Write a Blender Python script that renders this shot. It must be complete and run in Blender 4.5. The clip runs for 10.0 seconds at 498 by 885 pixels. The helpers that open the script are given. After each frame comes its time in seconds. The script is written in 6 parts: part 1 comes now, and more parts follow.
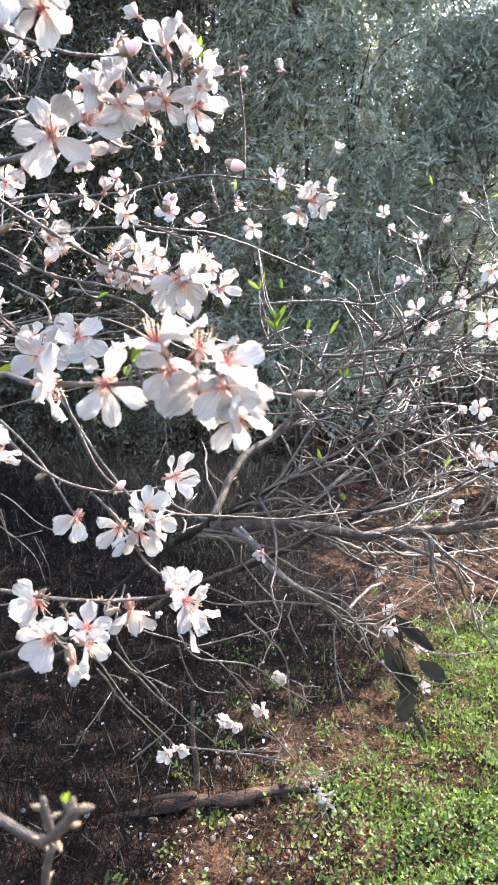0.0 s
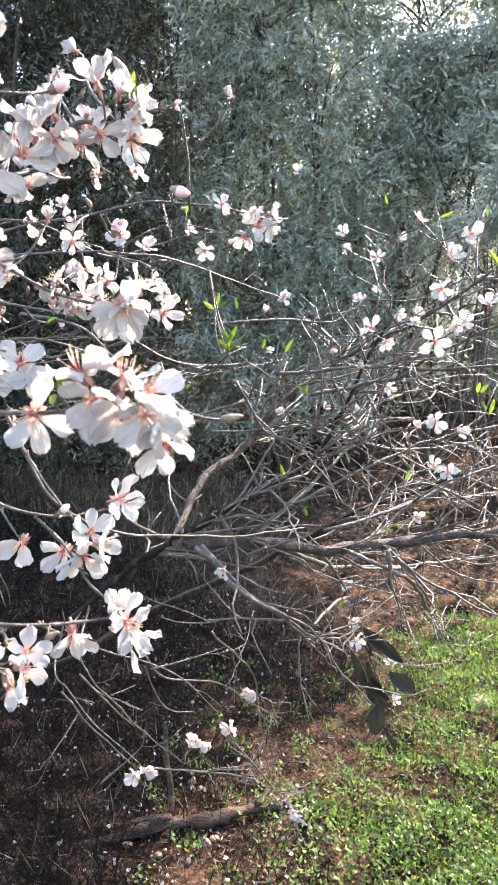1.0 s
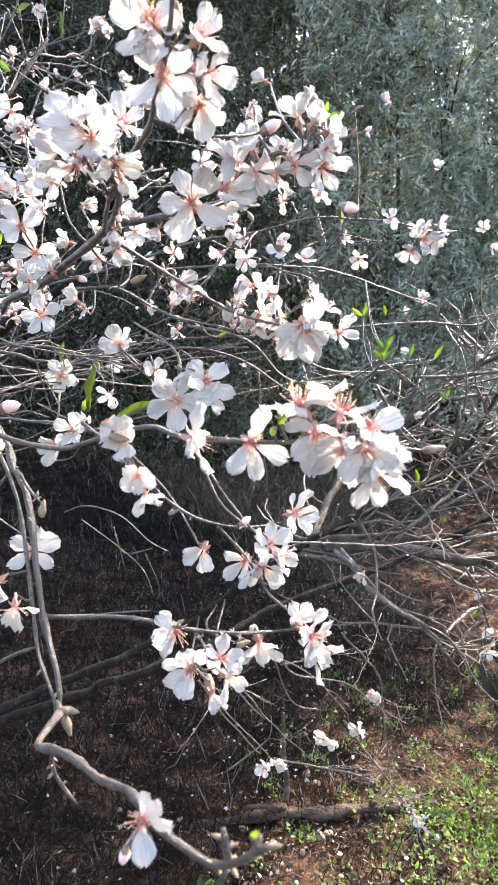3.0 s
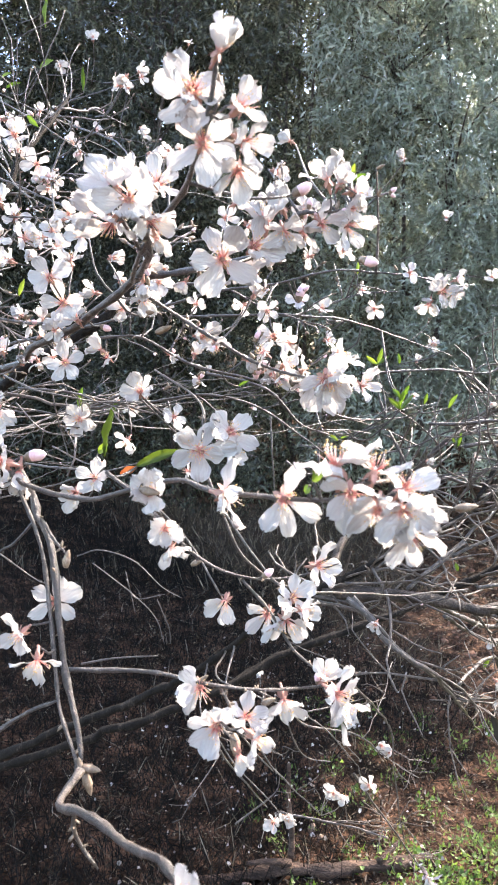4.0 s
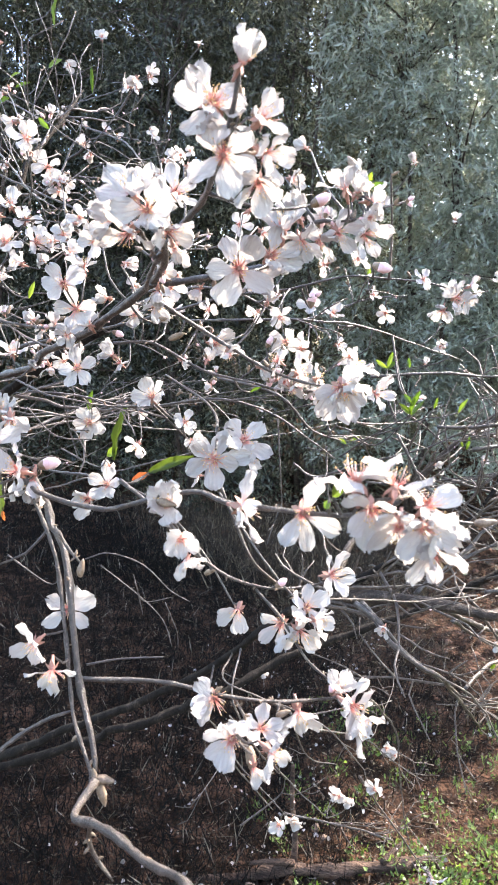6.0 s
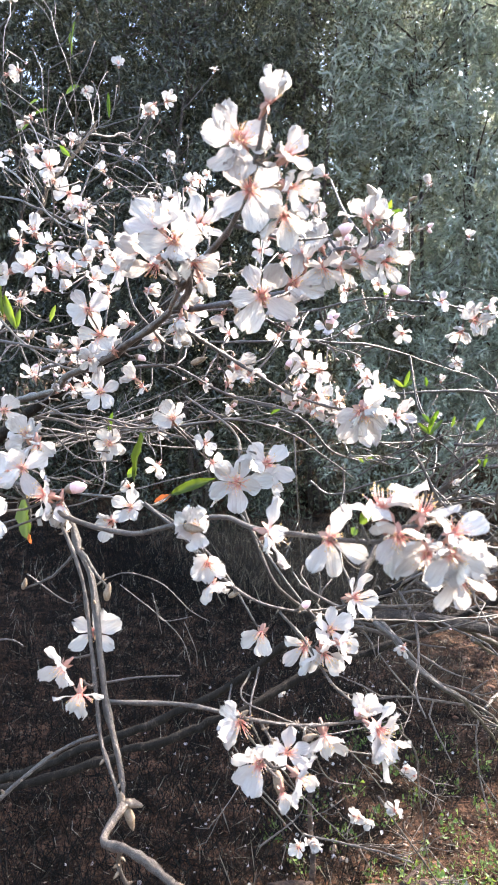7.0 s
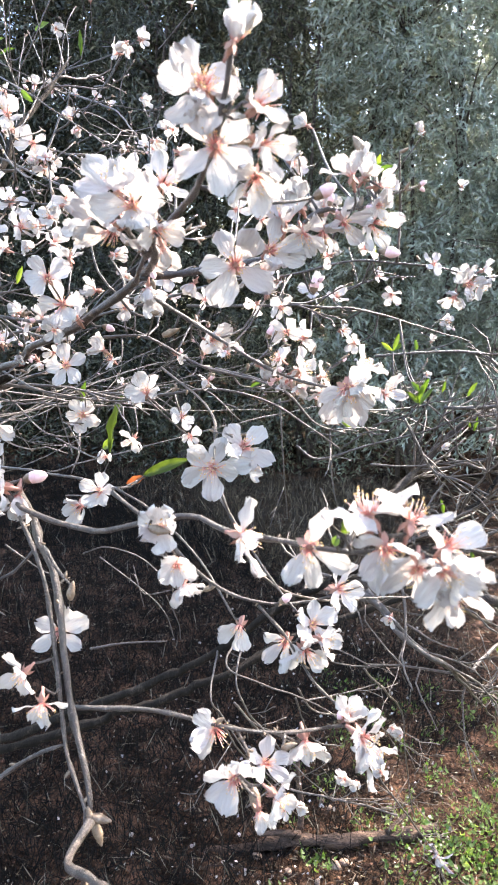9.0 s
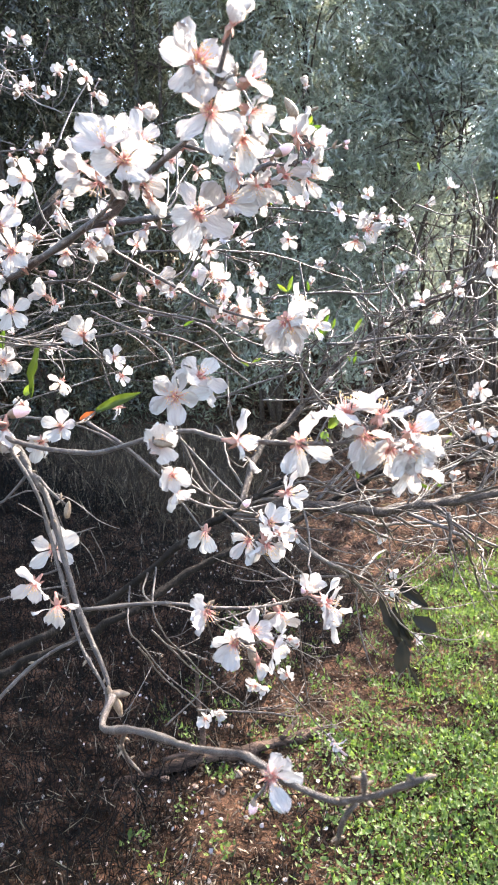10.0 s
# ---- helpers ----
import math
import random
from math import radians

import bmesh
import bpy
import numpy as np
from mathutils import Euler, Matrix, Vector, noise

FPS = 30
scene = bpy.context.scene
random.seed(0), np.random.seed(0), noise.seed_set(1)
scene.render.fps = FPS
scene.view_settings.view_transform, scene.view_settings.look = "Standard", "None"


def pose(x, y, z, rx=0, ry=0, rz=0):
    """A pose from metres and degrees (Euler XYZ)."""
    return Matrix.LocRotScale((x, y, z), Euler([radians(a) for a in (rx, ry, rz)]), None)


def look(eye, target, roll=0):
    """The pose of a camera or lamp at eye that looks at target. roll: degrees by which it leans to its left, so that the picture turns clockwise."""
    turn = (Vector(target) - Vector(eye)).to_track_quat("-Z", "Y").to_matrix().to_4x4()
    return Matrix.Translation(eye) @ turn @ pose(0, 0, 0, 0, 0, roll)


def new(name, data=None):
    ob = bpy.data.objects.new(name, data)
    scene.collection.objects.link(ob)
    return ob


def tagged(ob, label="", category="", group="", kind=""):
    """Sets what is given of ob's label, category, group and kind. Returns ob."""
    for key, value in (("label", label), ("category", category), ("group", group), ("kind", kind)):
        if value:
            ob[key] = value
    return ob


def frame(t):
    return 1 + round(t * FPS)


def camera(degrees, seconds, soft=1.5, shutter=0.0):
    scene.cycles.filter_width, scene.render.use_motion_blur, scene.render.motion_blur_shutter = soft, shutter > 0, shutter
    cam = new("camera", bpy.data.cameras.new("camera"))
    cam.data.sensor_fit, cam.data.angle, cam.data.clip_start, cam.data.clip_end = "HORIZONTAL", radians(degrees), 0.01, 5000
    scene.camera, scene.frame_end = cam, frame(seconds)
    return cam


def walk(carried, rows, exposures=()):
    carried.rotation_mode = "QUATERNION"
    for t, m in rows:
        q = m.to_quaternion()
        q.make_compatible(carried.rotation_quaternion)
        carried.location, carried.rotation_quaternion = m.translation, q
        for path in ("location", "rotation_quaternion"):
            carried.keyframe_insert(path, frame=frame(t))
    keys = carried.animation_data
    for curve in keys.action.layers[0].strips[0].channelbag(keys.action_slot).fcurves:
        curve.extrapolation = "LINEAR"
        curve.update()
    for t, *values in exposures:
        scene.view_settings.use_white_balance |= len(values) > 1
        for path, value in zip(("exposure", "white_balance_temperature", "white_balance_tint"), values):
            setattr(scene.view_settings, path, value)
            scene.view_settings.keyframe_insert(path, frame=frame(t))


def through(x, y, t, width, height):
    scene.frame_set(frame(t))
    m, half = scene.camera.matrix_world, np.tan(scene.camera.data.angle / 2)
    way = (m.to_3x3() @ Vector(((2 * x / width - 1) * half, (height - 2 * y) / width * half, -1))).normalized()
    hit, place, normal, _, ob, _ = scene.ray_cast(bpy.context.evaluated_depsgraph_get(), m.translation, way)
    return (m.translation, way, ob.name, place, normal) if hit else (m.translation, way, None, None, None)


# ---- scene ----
cam = camera(40.4, 10.0, 1.5)
PATH = [
    (0, (0.082, 0.021, 1.805), (-0.104, 1.969, 1.389), 1.4),
    (0.2, (0.107, 0.013, 1.806), (0.009, 1.976, 1.435), 1.3),
    (0.5, (0.117, 0.023, 1.799), (0.08, 1.971, 1.349), 1.7),
    (0.7, (0.116, 0.019, 1.806), (0.058, 1.977, 1.401), 1.0),
    (1, (0.109, 0.013, 1.812), (-0.005, 1.975, 1.442), 0.6),
    (1.2, (0.098, 0.011, 1.814), (-0.117, 1.956, 1.4), 0.3),
    (1.5, (0.083, 0.007, 1.821), (-0.213, 1.946, 1.43), 0.8),
    (2, (0.063, -0.01, 1.829), (-0.321, 1.921, 1.479), 1.6),
    (2.5, (0.062, -0.022, 1.834), (-0.355, 1.915, 1.562), 1.6),
    (3, (0.056, -0.006, 1.836), (-0.377, 1.905, 1.438), 0.4),
    (3.2, (0.049, -0.012, 1.845), (-0.419, 1.903, 1.509), 0.6),
    (4.5, (0.039, -0.008, 1.846), (-0.402, 1.922, 1.568), 1.2),
    (5, (0.039, -0.011, 1.85), (-0.416, 1.917, 1.577), 1.2),
    (6.3, (0.026, -0.008, 1.855), (-0.438, 1.915, 1.562), 1.5),
    (6.5, (0.024, -0.011, 1.856), (-0.459, 1.909, 1.577), 1.2),
    (7, (0.023, -0.016, 1.862), (-0.475, 1.905, 1.615), 0.9),
    (7.5, (0.021, -0.016, 1.872), (-0.492, 1.906, 1.659), 0.3),
    (8, (0.016, -0.017, 1.876), (-0.522, 1.902, 1.697), 0.3),
    (8.5, (0.018, 0.001, 1.877), (-0.501, 1.926, 1.72), 0.6),
    (8.8, (0.021, 0.023, 1.881), (-0.483, 1.943, 1.639), 0.8),
    (9, (0.021, 0.033, 1.879), (-0.439, 1.941, 1.495), 0.6),
    (9.2, (0.011, 0.022, 1.871), (-0.33, 1.949, 1.459), -0.3),
    (9.3, (-0.005, 0.01, 1.868), (-0.281, 1.935, 1.402), 0.2),
    (9.5, (-0.034, -0.012, 1.866), (-0.172, 1.896, 1.285), 0.1),
    (9.7, (-0.044, -0.032, 1.867), (-0.051, 1.862, 1.223), 0.9),
    (10, (-0.048, -0.06, 1.876), (-0.095, 1.869, 1.348), -0.2),
]
walk(cam, [(t, look(eye, target, roll)) for t, eye, target, roll in PATH], [(0.0, 3.13, 7000, 14.0), (10.0, 3.13, 7000, 14.0)])
cam.data.dof.use_dof, cam.data.dof.focus_distance, cam.data.dof.aperture_fstop = True, 0.85, 27.0

# ---- world and sun ----
SUN = Vector((0.45, 0.60, 0.66)).normalized()
world = bpy.data.worlds.new("world")
scene.world = world
world.use_nodes = True
wn = world.node_tree.nodes
sky = wn.new("ShaderNodeTexSky")
sky.sky_type = "NISHITA"
sky.sun_disc = False
sky.sun_elevation = math.asin(SUN.z)
sky.sun_rotation = math.atan2(SUN.x, SUN.y)
sky.air_density, sky.dust_density = 1.0, 1.6
wn["Background"].inputs["Strength"].default_value = 0.15
world.node_tree.links.new(sky.outputs[0], wn["Background"].inputs["Color"])
sun = bpy.data.lights.new("sun", "SUN")
sun.energy, sun.angle, sun.color = 2.8, radians(0.55), (1.0, 0.935, 0.865)
sun_ob = new("sun", sun)
sun_ob.matrix_world = look(SUN * 30, (0, 0, 0))
tagged(sun_ob, kind="structure")


# ---- materials ----
def material(name):
    m = bpy.data.materials.new(name)
    m.use_nodes = True
    n = m.node_tree.nodes
    n.clear()
    return m, n, m.node_tree.links


def node(n, kind, **inputs):
    x = n.new(kind)
    for key, value in inputs.items():
        x.inputs[key.replace("_", " ")].default_value = value
    return x


def ramp(n, stops):
    r = n.new("ShaderNodeValToRGB")
    e = r.color_ramp.elements
    while len(e) < len(stops):
        e.new(0.5)
    for el, (pos, col) in zip(e, stops):
        el.position, el.color = pos, (*col, 1)
    return r


def noise_tex(n, links, scale, detail=4.0, coord="Object", rough=0.55):
    c = n.new("ShaderNodeTexCoord")
    t = node(n, "ShaderNodeTexNoise", Scale=scale, Detail=detail, Roughness=rough)
    links.new(c.outputs[coord], t.inputs["Vector"])
    return t


def bump(n, links, height, strength, distance):
    b = node(n, "ShaderNodeBump", Strength=strength, Distance=distance)
    links.new(height, b.inputs["Height"])
    return b


def leafy(name, stops, through, rough, mix=0.45, gloss=0.35, island=True):
    """A thin leaf: gloss on top of diffuse and light that comes through."""
    m, n, links = material(name)
    out = n.new("ShaderNodeOutputMaterial")
    src = n.new("ShaderNodeNewGeometry") if island else n.new("ShaderNodeObjectInfo")
    r = ramp(n, stops)
    links.new(src.outputs["Random Per Island" if island else "Random"], r.inputs[0])
    grain = noise_tex(n, links, 60, 3)
    mixc = n.new("ShaderNodeMixRGB")
    mixc.blend_type = "MULTIPLY"
    mixc.inputs[0].default_value = 0.35
    links.new(r.outputs[0], mixc.inputs[1])
    links.new(grain.outputs["Color"], mixc.inputs[2])
    p = node(n, "ShaderNodeBsdfPrincipled", Roughness=rough)
    p.inputs["Specular IOR Level"].default_value = gloss
    links.new(mixc.outputs[0], p.inputs["Base Color"])
    tr = n.new("ShaderNodeBsdfTranslucent")
    hue = node(n, "ShaderNodeMixRGB")
    hue.blend_type = "MULTIPLY"
    hue.inputs[0].default_value = 1.0
    hue.inputs[2].default_value = (*through, 1)
    links.new(mixc.outputs[0], hue.inputs[1])
    links.new(hue.outputs[0], tr.inputs["Color"])
    ms = node(n, "ShaderNodeMixShader", Fac=mix)
    links.new(p.outputs[0], ms.inputs[1])
    links.new(tr.outputs[0], ms.inputs[2])
    links.new(ms.outputs[0], out.inputs["Surface"])
    return m


def petal_material():
    """Thin white petal, flushed pink at its claw, with fine lengthwise veins."""
    m, n, links = material("petal")
    out = n.new("ShaderNodeOutputMaterial")
    c = n.new("ShaderNodeTexCoord")
    sep = n.new("ShaderNodeSeparateXYZ")
    links.new(c.outputs["Object"], sep.inputs[0])
    flush = ramp(n, [(0.0, (0.58, 0.24, 0.19)), (0.07, (0.56, 0.36, 0.31)), (0.16, (0.475, 0.435, 0.405)), (0.45, (0.475, 0.457, 0.428))])
    links.new(sep.outputs["Y"], flush.inputs[0])
    mp = n.new("ShaderNodeMapping")
    mp.inputs["Scale"].default_value = (15, 2.2, 1)
    links.new(c.outputs["Object"], mp.inputs["Vector"])
    veins = node(n, "ShaderNodeTexNoise", Scale=1.0, Detail=3.0)
    links.new(mp.outputs[0], veins.inputs["Vector"])
    vr = ramp(n, [(0.35, (0.92, 0.90, 0.905)), (0.6, (1, 1, 1))])
    links.new(veins.outputs["Fac"], vr.inputs[0])
    mul = n.new("ShaderNodeMixRGB")
    mul.blend_type = "MULTIPLY"
    mul.inputs[0].default_value = 0.8
    links.new(flush.outputs[0], mul.inputs[1])
    links.new(vr.outputs[0], mul.inputs[2])
    info = n.new("ShaderNodeObjectInfo")
    tint = ramp(n, [(0.0, (1, 1, 1)), (0.7, (1.0, 0.985, 0.99)), (1.0, (1.0, 0.95, 0.96))])
    links.new(info.outputs["Random"], tint.inputs[0])
    mul2 = n.new("ShaderNodeMixRGB")
    mul2.blend_type = "MULTIPLY"
    mul2.inputs[0].default_value = 1.0
    links.new(mul.outputs[0], mul2.inputs[1])
    links.new(tint.outputs[0], mul2.inputs[2])
    b = bump(n, links, veins.outputs["Fac"], 0.28, 0.02)
    p = node(n, "ShaderNodeBsdfPrincipled", Roughness=0.5)
    p.inputs["Specular IOR Level"].default_value = 0.3
    links.new(mul2.outputs[0], p.inputs["Base Color"])
    links.new(b.outputs[0], p.inputs["Normal"])
    tr = n.new("ShaderNodeBsdfTranslucent")
    links.new(mul2.outputs[0], tr.inputs["Color"])
    links.new(b.outputs[0], tr.inputs["Normal"])
    ms = node(n, "ShaderNodeMixShader", Fac=0.36)
    links.new(p.outputs[0], ms.inputs[1])
    links.new(tr.outputs[0], ms.inputs[2])
    links.new(ms.outputs[0], out.inputs["Surface"])
    return m


def rough_material(name, stops, scale, rough, strength, distance, stretch=(1, 1, 1), gloss=0.3, fine=6.0):
    """Bark, soil or wood: two scales of colour, one of relief."""
    m, n, links = material(name)
    out = n.new("ShaderNodeOutputMaterial")
    c = n.new("ShaderNodeTexCoord")
    mp = n.new("ShaderNodeMapping")
    mp.inputs["Scale"].default_value = stretch
    links.new(c.outputs["Object"], mp.inputs["Vector"])
    big = node(n, "ShaderNodeTexNoise", Scale=scale, Detail=5.0)
    small = node(n, "ShaderNodeTexNoise", Scale=scale * fine, Detail=6.0, Roughness=0.65)
    for t in (big, small):
        links.new(mp.outputs[0], t.inputs["Vector"])
    add = n.new("ShaderNodeMath")
    add.operation = "MULTIPLY_ADD"
    add.inputs[1].default_value = 0.5
    half = n.new("ShaderNodeMath")
    half.operation = "MULTIPLY"
    half.inputs[1].default_value = 0.5
    links.new(small.outputs["Fac"], half.inputs[0])
    links.new(big.outputs["Fac"], add.inputs[0])
    links.new(half.outputs[0], add.inputs[2])
    r = ramp(n, stops)
    links.new(add.outputs[0], r.inputs[0])
    p = node(n, "ShaderNodeBsdfPrincipled", Roughness=rough)
    p.inputs["Specular IOR Level"].default_value = gloss
    links.new(r.outputs[0], p.inputs["Base Color"])
    b = bump(n, links, add.outputs[0], strength, distance)
    links.new(b.outputs[0], p.inputs["Normal"])
    links.new(p.outputs[0], out.inputs["Surface"])
    return m


def filament_material():
    """Stamen threads, deep pink at the foot and pale towards the anther."""
    m, n, links = material("filament")
    out = n.new("ShaderNodeOutputMaterial")
    c = n.new("ShaderNodeTexCoord")
    sep = n.new("ShaderNodeSeparateXYZ")
    links.new(c.outputs["Object"], sep.inputs[0])
    r = ramp(n, [(0.0, (0.50, 0.12, 0.11)), (0.16, (0.66, 0.28, 0.22)), (0.34, (0.80, 0.62, 0.52))])
    links.new(sep.outputs["Z"], r.inputs[0])
    p = node(n, "ShaderNodeBsdfPrincipled", Roughness=0.5)
    links.new(r.outputs[0], p.inputs["Base Color"])
    links.new(p.outputs[0], out.inputs["Surface"])
    return m


PETAL = petal_material()
BARK = rough_material("bark", [(0.38, (0.016, 0.011, 0.008)), (0.53, (0.045, 0.031, 0.023)), (0.67, (0.18, 0.14, 0.11))], 60, 0.55, 1.0, 0.008, gloss=0.3)
# Bark of the trunk and thick limbs, darkened to stand in for deep shade
SHADED_OLDBARK = rough_material("shaded_old_bark", [(0.38, (0.006, 0.005, 0.004)), (0.55, (0.017, 0.013, 0.010)), (0.70, (0.085, 0.066, 0.052))], 45, 0.8, 1.0, 0.012, stretch=(1, 1, 0.4), gloss=0.12)
TWIG = rough_material("twig_bark", [(0.40, (0.017, 0.012, 0.009)), (0.54, (0.048, 0.034, 0.026)), (0.68, (0.23, 0.185, 0.15))], 150, 0.36, 1.0, 0.003, gloss=0.7)
# Lighter copy of the twig bark, painting the right thicket as sunlit
SUNLIT_TWIG = rough_material("sunlit_twig_bark", [(0.40, (0.025, 0.017, 0.012)), (0.54, (0.075, 0.053, 0.039)), (0.68, (0.26, 0.205, 0.16))], 150, 0.38, 1.0, 0.003, gloss=0.6)
CALYX = rough_material("calyx", [(0.3, (0.20, 0.07, 0.06)), (0.55, (0.32, 0.17, 0.13)), (0.75, (0.30, 0.25, 0.15))], 2.0, 0.55, 0.3, 0.002)
FILAMENT = filament_material()
ANTHER = rough_material("anther", [(0.3, (0.48, 0.27, 0.10)), (0.7, (0.72, 0.52, 0.22))], 300, 0.7, 0.2, 0.001)
BUDSKIN = rough_material("bud_scale", [(0.3, (0.08, 0.05, 0.03)), (0.52, (0.20, 0.145, 0.10)), (0.7, (0.36, 0.30, 0.23))], 2.2, 0.55, 0.5, 0.002)
BUDPINK = rough_material("bud_petal", [(0.3, (0.58, 0.32, 0.33)), (0.7, (0.72, 0.58, 0.58))], 2.5, 0.5, 0.2, 0.001)
YOUNG = leafy("young_leaf", [(0, (0.07, 0.13, 0.02)), (1, (0.17, 0.23, 0.045))], (1.2, 1.25, 0.6), 0.35, 0.5, island=False)
MATURE = leafy("mature_leaf", [(0, (0.030, 0.055, 0.012)), (1, (0.065, 0.095, 0.02))], (1.2, 1.25, 0.6), 0.4, 0.45, island=False)
DRYLEAF = leafy("dry_leaf", [(0, (0.014, 0.014, 0.012)), (1, (0.040, 0.037, 0.030))], (1, 0.95, 0.8), 0.7, 0.14, gloss=0.06, island=False)
# One hedge leaf in three tones: haze painted in at right, shade at left
HAZED_LEAF = leafy("hazed_leaf", [(0, (0.225, 0.252, 0.205)), (0.6, (0.33, 0.362, 0.292)), (1, (0.49, 0.53, 0.44))], (1.05, 1.1, 1.0), 0.13, 0.5, gloss=1.0)
HALF_SHADED_LEAF = leafy("half_shaded_leaf", [(0, (0.092, 0.099, 0.069)), (0.6, (0.155, 0.162, 0.115)), (1, (0.34, 0.35, 0.25))], (1.1, 1.12, 0.95), 0.12, 0.48, gloss=1.0)
SHADED_LEAF = leafy("shaded_leaf", [(0, (0.034, 0.037, 0.026)), (0.6, (0.056, 0.060, 0.042)), (1, (0.18, 0.185, 0.135))], (1.1, 1.15, 0.9), 0.11, 0.45, gloss=0.7)
WEED = leafy("weed_leaf", [(0, (0.045, 0.080, 0.020)), (0.6, (0.095, 0.155, 0.043)), (1, (0.205, 0.275, 0.09))], (1.6, 1.65, 0.72), 0.45, 0.45, gloss=0.3)
# Dry grass under the tree, nearly black to paint in the deep shade
SHADED_GRASS = leafy("dry_grass", [(0, (0.009, 0.0078, 0.0068)), (0.945, (0.016, 0.0138, 0.012)), (0.97, (0.12, 0.10, 0.075)), (1, (0.38, 0.34, 0.27))], (1, 0.95, 0.8), 0.7, 0.2, gloss=0.08)
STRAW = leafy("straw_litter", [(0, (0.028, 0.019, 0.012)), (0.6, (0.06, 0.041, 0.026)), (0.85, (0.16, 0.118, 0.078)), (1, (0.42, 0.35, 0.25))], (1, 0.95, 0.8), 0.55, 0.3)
WITHERED = leafy("withered_petal", [(0, (0.36, 0.30, 0.32)), (1, (0.62, 0.55, 0.57))], (1, 0.95, 0.97), 0.6, 0.3, island=False)
RUST = leafy("rusty_leaf", [(0, (0.34, 0.10, 0.03)), (1, (0.45, 0.16, 0.05))], (1.2, 0.8, 0.6), 0.5, 0.4, island=False)
FALLEN = leafy("fallen_petal", [(0, (0.36, 0.31, 0.28)), (1, (0.70, 0.64, 0.60))], (1, 0.97, 0.97), 0.6, 0.3, gloss=0.15)
SOIL = rough_material("soil", [(0.42, (0.009, 0.005, 0.003)), (0.52, (0.052, 0.029, 0.018)), (0.62, (0.158, 0.085, 0.051))], 7.0, 0.95, 1.0, 0.05, gloss=0.08, fine=9.0)
LOGBARK = rough_material("log_bark", [(0.38, (0.015, 0.009, 0.006)), (0.53, (0.058, 0.034, 0.023)), (0.68, (0.20, 0.125, 0.085))], 30, 0.85, 1.0, 0.02, stretch=(0.22, 1, 1))
CLOD = rough_material("clod", [(0.36, (0.045, 0.020, 0.011)), (0.5, (0.108, 0.053, 0.031)), (0.66, (0.20, 0.102, 0.060))], 9.0, 0.92, 0.9, 0.01, fine=9.0)
STONE = rough_material("stone", [(0.3, (0.16, 0.10, 0.07)), (0.7, (0.34, 0.25, 0.19))], 25, 0.85, 0.5, 0.005)


# ---- mesh helpers ----
def part(name, data, mat, parent, label="", m=None):
    """One mesh object under a thing or a part."""
    if isinstance(data, bmesh.types.BMesh):
        me = bpy.data.meshes.new(name)
        data.to_mesh(me)
        data.free()
        data = me
    if mat is not None and not data.materials:
        data.materials.append(mat)
    ob = new(name, data)
    ob.parent = parent
    if m is not None:
        ob.matrix_basis = m
    return tagged(ob, label)


def mesh_of(name, verts, faces, mat, smooth=True, slots=None):
    me = bpy.data.meshes.new(name)
    me.from_pydata([tuple(v) for v in verts], [], [tuple(f) for f in faces])
    for x in (mat if isinstance(mat, (list, tuple)) else [mat]):
        me.materials.append(x)
    if smooth:
        me.polygons.foreach_set("use_smooth", [True] * len(me.polygons))
    if slots is not None:
        me.polygons.foreach_set("material_index", slots)
    me.update()
    return me


def smooth_line(pts, step):
    """A Catmull-Rom line through the points, sampled about every step metres."""
    p = [np.array(q, float) for q in pts]
    p = [2 * p[0] - p[1]] + p + [2 * p[-1] - p[-2]]
    out = []
    for a, b, c, d in zip(p, p[1:], p[2:], p[3:]):
        k = max(2, int(np.linalg.norm(c - b) / step))
        for i in range(k):
            t = i / k
            out.append(0.5 * (2 * b + (c - a) * t + (2 * a - 5 * b + 4 * c - d) * t * t + (3 * b - a - 3 * c + d) * t ** 3))
    out.append(p[-2])
    return np.array(out)


def tube(line, radii, sides, verts, faces, rng, rough=0.12):
    """Adds a closed, slightly knobbly tube to verts and faces."""
    n0, k = len(verts), len(line)
    tan = np.gradient(line, axis=0)
    tan /= np.linalg.norm(tan, axis=1)[:, None] + 1e-9
    up = np.array((0.3, 0.2, 0.93)) if abs(tan[0][2]) < 0.9 else np.array((1.0, 0, 0))
    for i in range(k):
        u = up - tan[i] * (up @ tan[i])
        u /= np.linalg.norm(u) + 1e-9
        up = u
        w = np.cross(tan[i], u)
        for j in range(sides):
            a = 2 * math.pi * j / sides
            verts.append(line[i] + radii[i] * (1 + rng.uniform(-rough, rough)) * (math.cos(a) * u + math.sin(a) * w))
    for i in range(k - 1):
        for j in range(sides):
            a, b = n0 + i * sides + j, n0 + i * sides + (j + 1) % sides
            faces.append((a, b, b + sides, a + sides))
    faces.append([n0 + j for j in reversed(range(sides))])
    faces.append([n0 + (k - 1) * sides + j for j in range(sides)])


def turn_to(direction, spin=0.0):
    """A turn that carries +z onto the direction."""
    return Vector(direction).normalized().to_track_quat("Z", "Y").to_matrix().to_4x4() @ Matrix.Rotation(spin, 4, "Z")


